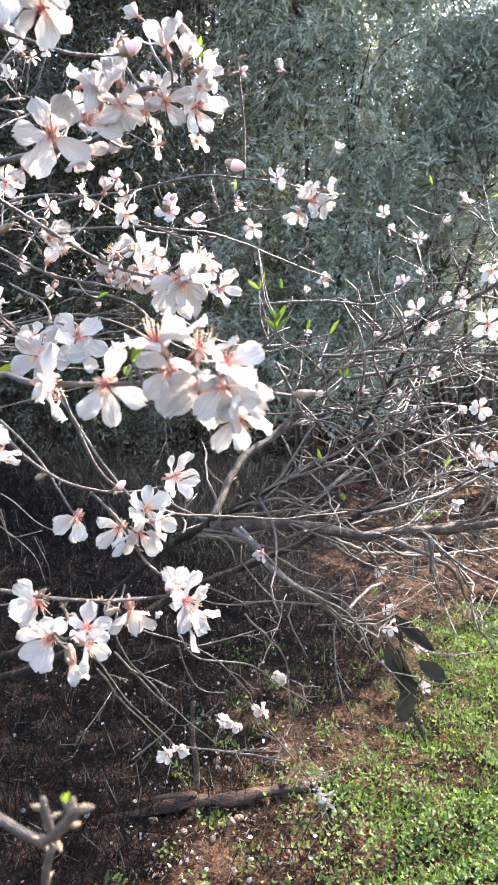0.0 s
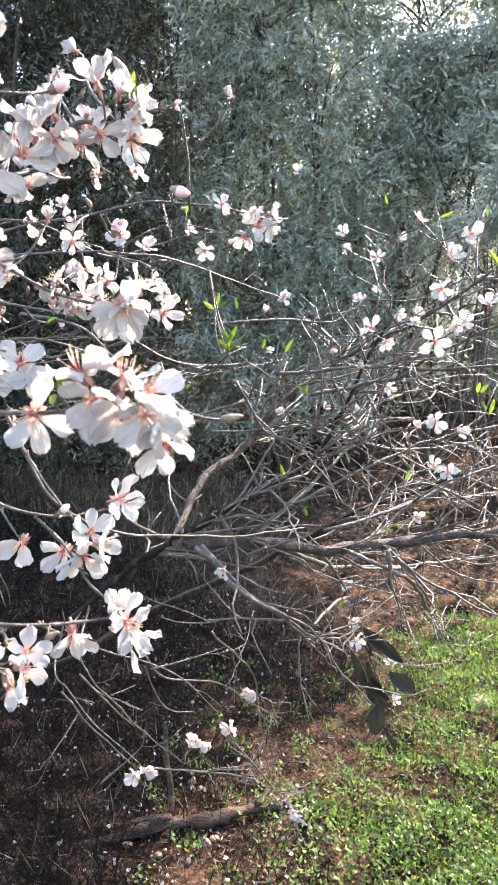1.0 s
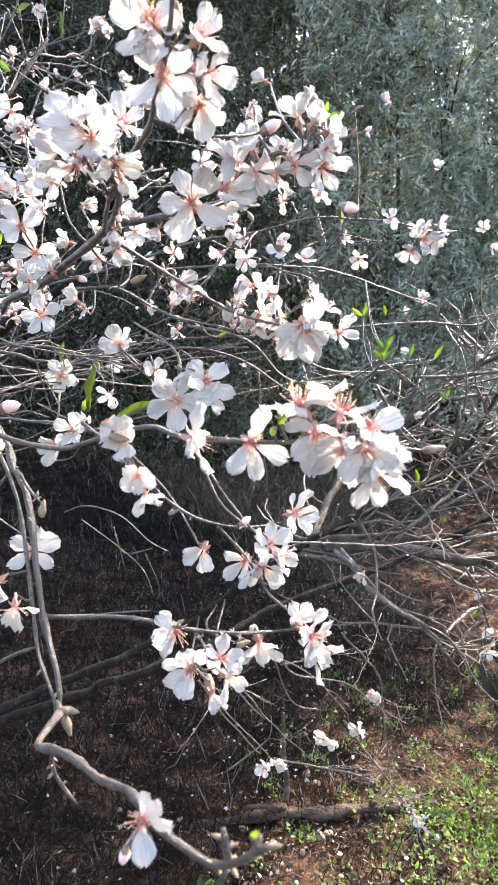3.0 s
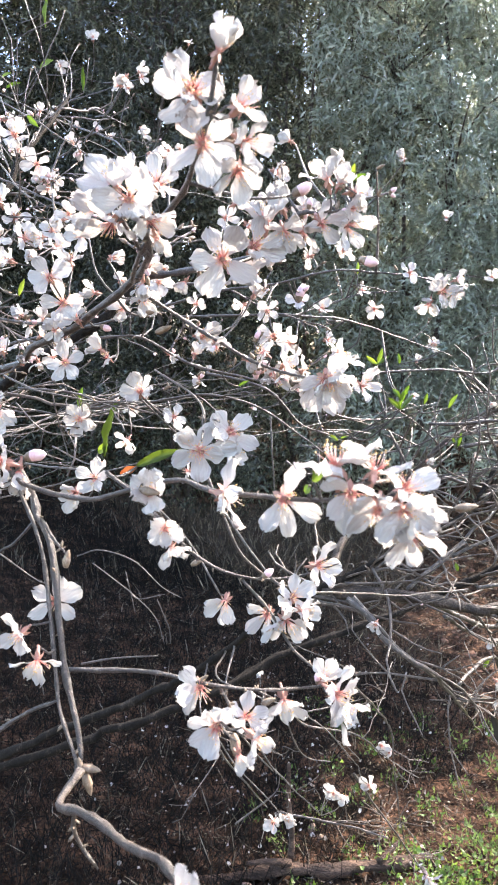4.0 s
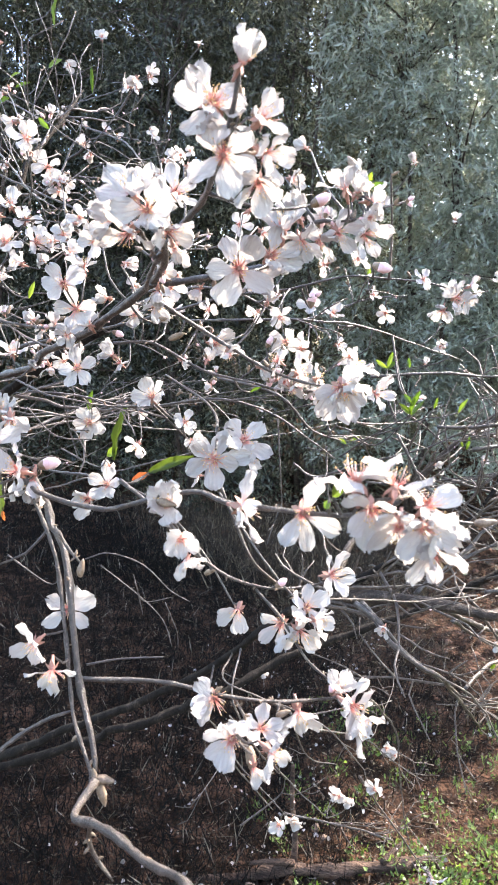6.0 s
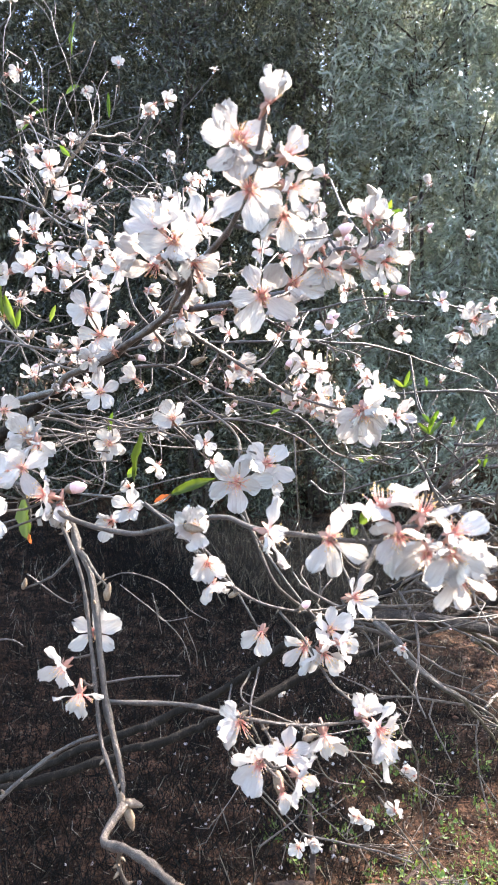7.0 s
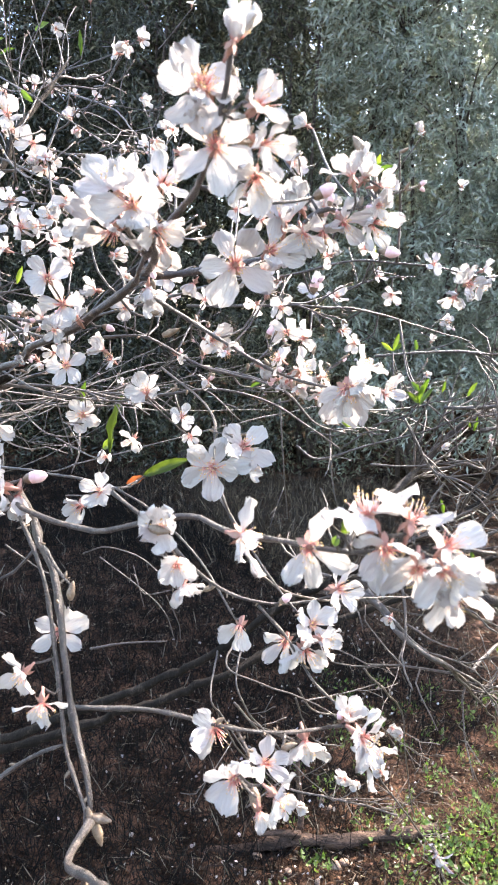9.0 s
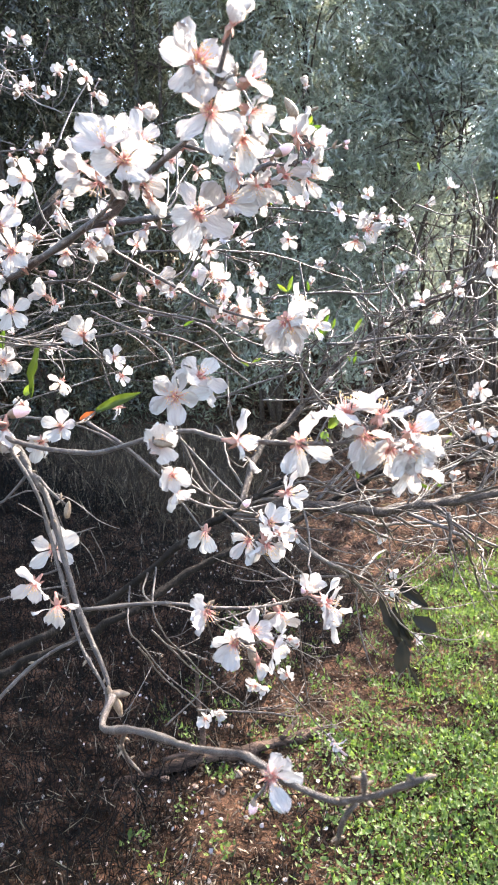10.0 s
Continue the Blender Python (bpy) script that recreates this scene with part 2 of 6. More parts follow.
def leaf_cloud(places, ways, sides_, lengths, widths, fold=0.25, bend=0.15, blunt=0.36):
    """Vertices and faces of many pointed leaves: six points and two quads with two tips each."""
    n = len(places)
    ways = ways / np.linalg.norm(ways, axis=1)[:, None]
    s = sides_ - ways * np.sum(sides_ * ways, axis=1)[:, None]
    s /= np.linalg.norm(s, axis=1)[:, None]
    up = np.cross(s, ways)
    l, w = lengths[:, None], widths[:, None]
    v = np.empty((n, 6, 3))
    v[:, 0] = places
    v[:, 1] = places + ways * l * 0.33 + s * w * 0.5 + up * w * fold
    v[:, 2] = places + ways * l * 0.33 - s * w * 0.5 + up * w * fold
    v[:, 3] = places + ways * l * 0.72 + s * w * blunt + up * (w * fold - l * bend * 0.5)
    v[:, 4] = places + ways * l * 0.72 - s * w * blunt + up * (w * fold - l * bend * 0.5)
    v[:, 5] = places + ways * l - up * l * bend
    base = np.arange(n)[:, None] * 6
    quad = base + np.array((1, 2, 4, 3))
    tri_a, tri_b = base + np.array((0, 2, 1)), base + np.array((3, 4, 5))
    return v.reshape(-1, 3), quad, tri_a, tri_b


def small_leaf_cloud(places, ways, sides_, lengths, widths, fold=0.25):
    """Vertices and faces of many small leaves, folded along the rib: four points and two faces each."""
    n = len(places)
    ways = ways / np.linalg.norm(ways, axis=1)[:, None]
    s = sides_ - ways * np.sum(sides_ * ways, axis=1)[:, None]
    s /= np.linalg.norm(s, axis=1)[:, None]
    up = np.cross(s, ways)
    l, w = lengths[:, None], widths[:, None]
    v = np.empty((n, 4, 3))
    v[:, 0] = places
    v[:, 1] = places + ways * l * 0.45 + s * w * 0.5 + up * w * fold
    v[:, 2] = places + ways * l
    v[:, 3] = places + ways * l * 0.45 - s * w * 0.5 + up * w * fold
    base = np.arange(n)[:, None] * 4
    none = np.empty((0, 3), int)
    return v.reshape(-1, 3), none, base + np.array((0, 1, 2)), base + np.array((0, 2, 3))


def leaf_mesh(name, cloud, mat, smooth=False):
    v, quad, ta, tb = cloud
    me = bpy.data.meshes.new(name)
    me.from_pydata(v.tolist(), [], quad.tolist() + ta.tolist() + tb.tolist())
    me.materials.append(mat)
    if smooth:
        me.polygons.foreach_set("use_smooth", [True] * len(me.polygons))
    me.update()
    return me


# ---- ground ----
def ground_height(x, y):
    """Level near the eye, rising gently to a low bank under the far shrubs."""
    bank = np.clip((y - 4.6) / 7.0, 0, 1)
    return 0.012 * np.sin(2.1 * x + 0.7) * np.cos(1.7 * y) + 0.01 * np.sin(5.3 * x + 3.1 * y) + 0.028 * np.sin(17.0 * y + 4.5 * x + 1.5 * np.sin(2.3 * x)) * np.clip((y - 3.5) * 2, 0, 1) * np.clip((x - 0.1) * 2, 0, 1) * (y < 8) + 0.85 * bank * bank * (3 - 2 * bank)


def make_ground():
    xs = np.concatenate([[-600, -150, -40, -15, -8], np.arange(-5, -1.4, 0.06), np.arange(-1.4, 1.3, 0.024), np.arange(1.3, 5.01, 0.06), [8, 15, 40, 150, 600]])
    ys = np.concatenate([[-600, -150, -40, -12, -4, -1, 0.5], np.arange(1.0, 1.3, 0.06), np.arange(1.3, 3.2, 0.024), np.arange(3.2, 8.01, 0.06), np.arange(8.3, 12.5, 0.3), [14, 20, 60, 200, 600]])
    rng = np.random.default_rng(3)
    gx, gy = np.meshgrid(xs, ys)
    z = ground_height(gx, gy)
    near = (np.abs(gx) < 5) & (gy > 1) & (gy < 8)
    z = z + near * (rng.normal(0, 0.005, z.shape) + 0.006 * np.sin(31 * gx + 4 * np.sin(17 * gy)) * np.sin(27 * gy + 3 * np.sin(13 * gx)))
    z[gy > 12] = 0.85
    v = np.stack([gx, gy, z], -1).reshape(-1, 3)
    w = len(xs)
    f = [(j * w + i, j * w + i + 1, (j + 1) * w + i + 1, (j + 1) * w + i) for j in range(len(ys) - 1) for i in range(w - 1)]
    ob = new("ground", mesh_of("ground", v, f, SOIL))
    return tagged(ob, "reddish-brown bare soil strewn with litter and petals", "ground", kind="structure")


ground = make_ground()


# ---- far shrubs ----
def shrub(x, y, height, width, leaves, seed, low=0.2, tall_trunk=0.0, big=1.0, leafage=None):
    """A tall bushy shrub: stems, limbs and a crown of narrow drooping leaves."""
    rng = np.random.default_rng(seed)
    z0 = float(ground_height(np.float64(x), np.float64(y)))
    thing = new("tall_shrub")
    thing.location = (x, y, z0)
    tagged(thing, "tall dense shrub with small glossy green leaves darkened for shade" if leafage is SHADED_LEAF else "tall dense shrub with narrow glossy grey-green leaves paled for haze", "shrub", "shrubs along the back")
    tips = []
    for k in range(5):
        a = rng.uniform(0, 6.28)
        lean = rng.uniform(0.1, 0.32) * width
        top = np.array((math.cos(a) * lean, math.sin(a) * lean * 0.6, height * rng.uniform(0.75, 0.95)))
        mid = top * (0.45, 0.45, 0.5) + rng.normal(0, 0.3, 3) * (1, 1, 0.2)
        line = smooth_line([(rng.normal(0, 0.06), rng.normal(0, 0.06), -0.05), mid, top], 0.25)
        v, f = [], []
        tube(line, np.linspace(0.026, 0.008, len(line)), 7, v, f, rng)
        part("stem", mesh_of("stem", v, f, BARK), None, thing)
        for j in range(16):
            b = line[int(rng.uniform(0.2, 1) * (len(line) - 1))]
            a2 = rng.uniform(0, 6.28)
            r = rng.uniform(0.3, 0.62) * width
            tips.append((b, b + np.array((math.cos(a2) * r, math.sin(a2) * r * 0.7, rng.uniform(-0.2, 0.7)))))
    v, f = [], []
    for a, b in tips:
        mid = (a + b) / 2 + np.array((0, 0, 0.12))
        line = smooth_line([a, mid, b], 0.2)
        tube(line, np.linspace(0.012, 0.004, len(line)), 5, v, f, rng)
    tagged(part("limb", mesh_of("limb", v, f, BARK), None, thing), kind="stuff")
    # leaves in clumps hung from sprays along the limbs
    clumps = leaves // 26
    pick = rng.integers(0, len(tips), clumps)
    t = rng.uniform(0.15, 1.15, clumps)[:, None]
    a = np.array([q[0] for q in tips])[pick]
    b = np.array([q[1] for q in tips])[pick]
    c = a + (b - a) * t + rng.normal(0, 0.13, (clumps, 3))
    fill = rng.random(clumps) < 0.7
    c[fill] = np.stack([rng.uniform(-0.62, 0.62, fill.sum()) * width, rng.uniform(-0.4, 0.4, fill.sum()) * width, rng.uniform(max(low, tall_trunk) / height, 1.0, fill.sum()) * height], -1)
    c[:, 2] = np.maximum(c[:, 2], max(low, tall_trunk))
    hang = rng.normal(0, 1, (clumps, 3)) * (0.6, 0.6, 0.3) + (0, 0, -0.75)
    p = np.repeat(c, 26, 0) + np.repeat(hang, 26, 0) * rng.uniform(0, 0.28, (clumps * 26, 1)) + rng.normal(0, 0.045, (clumps * 26, 3))
    n = len(p)
    way = np.repeat(hang, 26, 0) * 0.6 + rng.normal(0, 0.6, (n, 3))
    cloud = small_leaf_cloud(p, way, rng.normal(0, 1, (n, 3)), big * rng.uniform(0.03, 0.085, n), big * rng.uniform(0.0085, 0.019, n))
    tagged(part("crown", leaf_mesh("crown", cloud, leafage or HAZED_LEAF), None, thing), kind="stuff")
    return thing


# the last one, mostly out of view, is added to shade the soil
for k, (sx, sy, sh, sw) in enumerate([(-6.4, 7.6, 7.2, 1.8), (-4.9, 6.9, 7.0, 1.8), (-3.5, 7.3, 6.9, 1.8), (-2.25, 6.8, 6.7, 1.7), (-1.05, 7.2, 6.5, 1.7),
                                      (0.0, 6.9, 6.2, 1.5), (0.9, 7.2, 5.2, 1.35), (1.62, 7.0, 4.2, 1.0), (2.5, 7.3, 8.4, 1.15)]):
    # crowns at right start high so that sun reaches the soil
    shrub(sx, sy, sh, sw, (46000, 62000, 70000, 70000, 70000, 44000, 30000, 18000, 42000)[k], 20 + k, 0.05, (0.05, 0.5, 1.2, 3.2, 4.1)[k - 4] if k > 3 else 0.0, (1.5, 1.3, 1.12, 1.12, 1.12, 1.45, 1.45, 1.45, 1.65)[k], SHADED_LEAF if sx < -1.9 else HALF_SHADED_LEAF if sx < -0.4 else HAZED_LEAF)
for k, (sx, sy, sh, sw) in enumerate([(-7.6, 9.0, 9.8, 2.6), (-5.2, 9.2, 9.6, 2.5), (-2.9, 9.4, 9.0, 2.5), (-0.6, 9.2, 7.2, 2.3), (-8.0, 11.6, 10.3, 3.4), (-4.6, 11.8, 10.3, 3.4), (-1.2, 11.6, 8.2, 3.4), (1.6, 13.8, 3.2, 2.4), (4.0, 14.0, 3.2, 2.4), (6.6, 13.6, 3.2, 2.6), (-11.6, 14.4, 4.0, 3.0), (-8.6, 15.0, 4.2, 3.0), (-5.6, 14.6, 4.0, 3.0), (-2.8, 15.0, 4.2, 2.8), (-0.4, 14.6, 3.6, 2.4)]):
    shrub(sx, sy, sh, sw, (19000 if k < 3 else 11000 if k < 4 else 12000 if k < 6 else 10000 if k < 7 else 8000), 50 + k, 0.05, 1.2 if k == 3 else 0.0, (3.1 if k < 4 else 4.0 if k < 7 else 3.2), SHADED_LEAF if sx < -1.9 else HALF_SHADED_LEAF if sx < -0.4 else HAZED_LEAF)

shrub(3.35, 9.8, 2.1, 1.5, 9000, 71, 0.05, 0.0, 2.0)
shrub(5.2, 10.4, 2.4, 1.7, 9000, 72, 0.05, 0.0, 2.0)
shrub(0.75, 9.3, 4.0, 1.5, 13000, 73, 0.05, 0.0, 2.2)
shrub(2.15, 9.4, 4.0, 1.5, 13000, 74, 0.05, 0.0, 2.2)
# slender ones added further right only to shade the soil below the tree
shrub(3.06, 7.5, 7.3, 0.42, 13000, 75, 0.05, 6.2, 1.6)
shrub(1.97, 5.92, 3.05, 0.20, 7000, 70, 0.05, 2.55, 1.3)


# ---- weeds, litter and fallen petals on the ground ----
def weeds():
    rng = np.random.default_rng(5)
    n = 270000
    x, y = rng.uniform(-0.7, 3.0, n), rng.uniform(-0.6, 4.6, n)
    edge = 0.44 - 0.42 * np.clip((2.6 - y) / 1.0, -1.2, 1) + 0.10 * np.sin(5 * y) + 0.07 * np.sin(13 * y + 2 * x)
    patch = np.sin(3.3 * x + 1.3) * np.sin(4.1 * y + 0.6) + 0.5 * np.sin(9.0 * x + 2) * np.sin(8.3 * y)
    keep = np.clip((x - edge) * 2.0 + 0.32, 0.0, 1) * np.clip((3.45 + 0.85 * np.clip((x - 0.42) * 3, 0, 1) - y + 0.12 * np.sin(4 * x)) * 2.5, 0, 1)
    keep *= np.clip((2.7 - x + 0.4 * np.sin(2.3 * y)) * 0.8, 0, 1) * np.clip((y + 0.2 + 0.4 * np.sin(3 * x)) * 0.7, 0, 1)
    keep *= np.clip(0.92 - 0.6 * (patch > 0.75), 0, 1)
    for bx, by, bw, bh, much in ((0.62, 2.36, 0.19, 0.09, 0.95), (0.30, 2.02, 0.12, 0.08, 0.8), (0.48, 2.72, 0.16, 0.06, 0.8), (0.2, 1.72, 0.10, 0.08, 0.7)):
        keep *= 1 - much * np.exp(-(((x - bx) / bw) ** 2 + ((y - by) / bh) ** 2))
    stray = (rng.random(n) < 0.26) & (x > -0.42 + 0.15 * np.sin(7 * y)) & (y > 1.3) & (y < 3.3)
    ok = (rng.random(n) < keep) | (stray & (np.sin(23 * x) * np.sin(19 * y) > 0.25))
    x, y, patch = x[ok], y[ok], patch[ok]
    n = len(x)
    tuft = np.clip(0.5 + 0.6 * np.sin(11 * x + 3 * np.sin(5 * y)) * np.sin(13 * y + 1.7), 0.1, 1)
    z = ground_height(x, y) + 0.004 + rng.random(n) ** 0.8 * 0.085 * tuft * np.clip(1.3 - 0.3 * (y - 1.8), 0.6, 1.2)
    a = rng.uniform(0, 6.28, n)
    way = np.stack([np.cos(a), np.sin(a), rng.uniform(-0.2, 1.1, n)], -1)
    side = np.stack([-np.sin(a), np.cos(a), rng.normal(0, 0.45, n)], -1)
    size = rng.uniform(0.010, 0.030, n)
    grassy = rng.random(n) < np.where(y > 2.3, 0.5, 0.15)
    cloud = leaf_cloud(np.stack([x, y, z], -1), way + np.where(grassy, 0.5, 0.0)[:, None] * (0, 0, 1), side, size * np.where(grassy, 1.5, 1.0), size * np.where(grassy, 0.14, rng.uniform(0.34, 0.62, n)), 0.3, 0.2, 0.42)
    ob = new("low_weeds", leaf_mesh("low_weeds", cloud, WEED))
    return tagged(ob, "low bright green broad-leaved weeds covering the soil", "weeds", kind="stuff")


def litter():
    rng = np.random.default_rng(6)
    n = 75000
    x, y = rng.uniform(-2.4, 2.4, n), 1.3 + 4.2 * rng.random(n) ** 1.5
    far = np.arange(n) % 3 == 0
    x[far], y[far] = rng.uniform(-0.6, 6.0, far.sum()), rng.uniform(4.8, 12.6, far.sum())
    keep = (rng.random(n) < 0.35) | (x > -0.35 + 0.12 * np.sin(6 * y)) | (y > 3.4)
    x, y, far, n = x[keep], y[keep], far[keep], int(keep.sum())
    z = ground_height(x, y) + rng.uniform(0.002, 0.03, n)
    a = rng.uniform(0, 6.28, n)
    way = np.stack([np.cos(a), np.sin(a), rng.normal(0, 0.3, n)], -1)
    cloud = small_leaf_cloud(np.stack([x, y, z], -1), way, rng.normal(0, 1, (n, 3)), rng.uniform(0.010, 0.045, n) * np.where(far, 3.0, 1.0), rng.uniform(0.0018, 0.007, n) * np.where(far, 3.5, 1.0), 0.2)
    ob = new("dry_litter", leaf_mesh("dry_litter", cloud, STRAW))
    return tagged(ob, "scattered dry stalks and leaf litter on soil", "litter", kind="stuff")


def fallen_petals():
    rng = np.random.default_rng(7)
    n = 620
    x, y = rng.normal(-0.25, 0.5, n), 1.4 + 2.8 * rng.random(n) ** 1.4
    x = np.where((x > 0.25) & (rng.random(n) < 0.8), -x, x)
    z = ground_height(x, y) + rng.uniform(0.008, 0.03, n)
    a = rng.uniform(0, 6.28, n)
    way = np.stack([np.cos(a), np.sin(a), rng.normal(0, 0.3, n)], -1)
    size = rng.uniform(0.008, 0.022, n)
    cloud = leaf_cloud(np.stack([x, y, z], -1), way, rng.normal(0, 0.5, (n, 3)) + (0, 0, 0.01), size, size * 0.85, 0.15, 0.1)
    ob = new("fallen_petals", leaf_mesh("fallen_petals", cloud, FALLEN, True))
    return tagged(ob, "white fallen petals lying on the soil", "petals", kind="stuff")


def dry_stalks():
    """Withered upright stalks and tangled stems under the tree."""
    rng = np.random.default_rng(8)
    n = 60000
    x, y = rng.uniform(-2.6, 5.0, n), 1.5 + 10.5 * rng.random(n)
    ok = rng.random(n) < np.where(y < 5.4, np.clip(0.75 - 0.9 * (x + 0.2) - 0.25 * np.sin(4 * x + 3 * y), 0.03, 1) * (x < 0.1) * np.clip((y - 1.75) * 2 - 0.9 * (x + 0.15), 0, 1), 0.22)
    x, y = x[ok], y[ok]
    mx, my = -4.4 + 4.9 * rng.random(88000) ** 0.7, 1.35 + 5.2 * rng.random(88000) ** 1.3
    # the mat bulges near y 3.35 to paint the shadow patch dark
    thick = rng.random(88000) < np.clip(1.0 - 1.6 * (mx + 0.5 - 0.1 * np.clip(my - 2.2, 0, 1) - 0.6 * np.exp(-((my - 3.35) / 0.42) ** 2)) - 0.6 * np.sin(7 * mx) * np.sin(6 * my), 0, 1)
    x, y = np.concatenate([x, mx[thick]]), np.concatenate([y, my[thick]])
    n = len(x)
    z = ground_height(x, y)
    way = rng.normal(0, 0.45, (n, 3)) * (1, 1, 0) + (0, 0, 1)
    low = rng.random(n) < 0.45
    way[low] = rng.normal(0, 1, (low.sum(), 3)) * (1, 1, 0.25) + (0, 0, 0.3)
    length = np.where(y < 4.6, rng.uniform(0.03, 0.17, n), rng.uniform(0.05, 0.26, n))
    width = np.where(y < 4.6, rng.uniform(0.0018, 0.0042, n), rng.uniform(0.002, 0.006, n))
    side = rng.normal(0, 1, (n, 3))
    # near stalks get the tone blackened for shade, farther ones plain straw
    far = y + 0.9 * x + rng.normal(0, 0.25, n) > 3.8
    for pick, name, mat, label in ((~far, "dry_grass", SHADED_GRASS, "dry grass and stalks matted on the soil, blackened for shade"), (far, "straw_grass", STRAW, "withered straw-brown grass and stalks standing on the soil")):
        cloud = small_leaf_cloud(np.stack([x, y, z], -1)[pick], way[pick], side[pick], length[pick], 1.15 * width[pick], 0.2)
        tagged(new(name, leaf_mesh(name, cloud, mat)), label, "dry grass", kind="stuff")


def clods():
    """Crumbs and lumps of tilled reddish soil, thick on the bare strip beyond the weeds."""
    rng = np.random.default_rng(9)
    v, f = [], []
    cube = np.array([(-1, -1, -1), (1, -1, -1), (1, 1, -1), (-1, 1, -1), (-1, -1, 1), (1, -1, 1), (1, 1, 1), (-1, 1, 1)]) * 0.577
    cube = np.concatenate([cube, [(1, 0, 0), (-1, 0, 0), (0, 1, 0), (0, -1, 0), (0, 0, 1)]])
    top = [(4, 5, 12), (5, 6, 12), (6, 7, 12), (7, 4, 12), (0, 1, 11), (1, 5, 11), (5, 4, 11), (4, 0, 11), (1, 2, 8), (2, 6, 8), (6, 5, 8), (5, 1, 8), (2, 3, 10), (3, 7, 10), (7, 6, 10), (6, 2, 10), (3, 0, 9), (0, 4, 9), (4, 7, 9), (7, 3, 9)]
    n = 18000
    x, y = rng.uniform(-1.6, 3.4, n), rng.uniform(1.3, 6.2, n)
    strip = np.clip((y - 3.3) * 3, 0, 1) * np.clip((x - 0.0) * 2, 0, 1)
    close = np.arange(n) % 3 == 0
    x[close], y[close], strip[close] = rng.uniform(-0.9, 0.7, close.sum()), rng.uniform(1.35, 2.7, close.sum()), 0
    ok = (rng.random(n) < 0.10 + 0.9 * strip) | close
    for px, py, st, cl in zip(x[ok], y[ok], strip[ok], close[ok]):
        r = rng.gamma(1.5, 0.0014 if cl else 0.0026) * (1 + 0.8 * st)
        n0 = len(v)
        q = cube * (r * rng.uniform(0.6, 1.4, 3)) * rng.uniform(0.6, 1.35, (13, 1))
        a = rng.uniform(0, 6.28)
        q = q @ np.array([(math.cos(a), math.sin(a), 0), (-math.sin(a), math.cos(a), 0), (0, 0, 0.6)])
        v += list(q + (px, py, float(ground_height(px, py)) + 0.3 * r))
        f += [tuple(n0 + i for i in t) for t in top]
    ob = new("soil_clods", mesh_of("soil_clods", v, f, CLOD))
    return tagged(ob, "crumbly reddish-brown clods of tilled soil", "soil", kind="stuff")


weeds()
clods()
dry_stalks()
litter()
fallen_petals()


# ---- the almond tree ----
tree = new("almond_tree")
tree.location = (0, 0, 0)
tagged(tree, "flowering almond tree with bare grey-brown twigs and white blossoms", "tree")
TWIG_RNG = np.random.default_rng(11)
LINES = []          # centre lines of the shoots, for buds and side twigs


def shoot(points, r0, r1, name="branch", sides=8):
    """One branch through the given places, with swollen nodes and a slightly crooked run."""
    rng = TWIG_RNG
    line = smooth_line(points, max(0.006, min(0.03, r0 * 2.5)))
    k = len(line)
    knots = max(3, int(np.linalg.norm(np.diff(line, axis=0), axis=1).sum() / 0.035))
    bend = rng.normal(0, 1, (knots, 3)) * min(r0, 0.006) * 0.5
    bend[0] = bend[-1] = 0
    line = line + np.stack([np.interp(np.linspace(0, 1, k), np.linspace(0, 1, knots), bend[:, i]) for i in range(3)], -1)
    line = line + np.cumsum(rng.normal(0, 1, (k, 3)), 0) * r0 * 0.06 * np.sin(np.linspace(0, math.pi, k))[:, None]
    radii = np.linspace(r0, r1, k) * (1 + 0.3 * (rng.random(k) < 0.14) + rng.uniform(-0.07, 0.07, k))
    radii[-1] *= 0.5
    v, f = [], []
    tube(line, radii, sides, v, f, rng)
    ob = part(name, mesh_of(name, v, f, TWIG if r0 < 0.0055 else SHADED_OLDBARK if r0 > 0.012 else BARK), None, tree)
    LINES.append((line, radii))
    return ob


def petal_mesh(seed, cup):
    """Unit petal along +y: narrow claw, broad rounded blade, notched tip, cupped and wavy."""
    rng = np.random.default_rng(seed)
    rows, cols = 10, 10
    ph = rng.uniform(0, 6.28, 4)
    notch = rng.uniform(0.03, 0.12)
    v, f = [], []
    for i in range(rows):
        t = i / (rows - 1)
        half = 0.04 + 0.325 * math.sin(math.pi * min(1, t * 0.67 + 0.02)) ** 1.3 * (1 if t < 0.76 else math.sqrt(max(0.05, 1 - ((t - 0.76) / 0.255) ** 2)))
        for j in range(cols):
            s = 2 * j / (cols - 1) - 1
            x = s * half * (1 + 0.09 * math.sin(8 * t + ph[0] + s) + 0.05 * math.sin(17 * t + ph[3] + 2 * s) * t)
            y = t - notch * math.exp(-(s / 0.25) ** 2) * t ** 6 - 0.05 * s * s * t
            z = cup * (t * t * 0.55 + 0.5 * x * x * 2) + 0.035 * math.sin(5 * x + 4 * t + ph[1]) * t + 0.11 * t * t * math.sin(7 * s + ph[2]) * abs(s) + 0.07 * math.sin(13 * s + ph[3]) * t ** 3 + 0.05 * math.sin(11 * t + ph[0]) * abs(s)
            v.append((x, y, z))
    for i in range(rows - 1):
        for j in range(cols - 1):
            a = i * cols + j
            f.append((a, a + 1, a + cols + 1, a + cols))
    return mesh_of("petal", v, f, PETAL)


PETALS = [petal_mesh(100 + k, c) for k, c in enumerate((0.25, 0.4, 0.15, 0.5, -0.15, 0.3, 0.05, 0.6))]


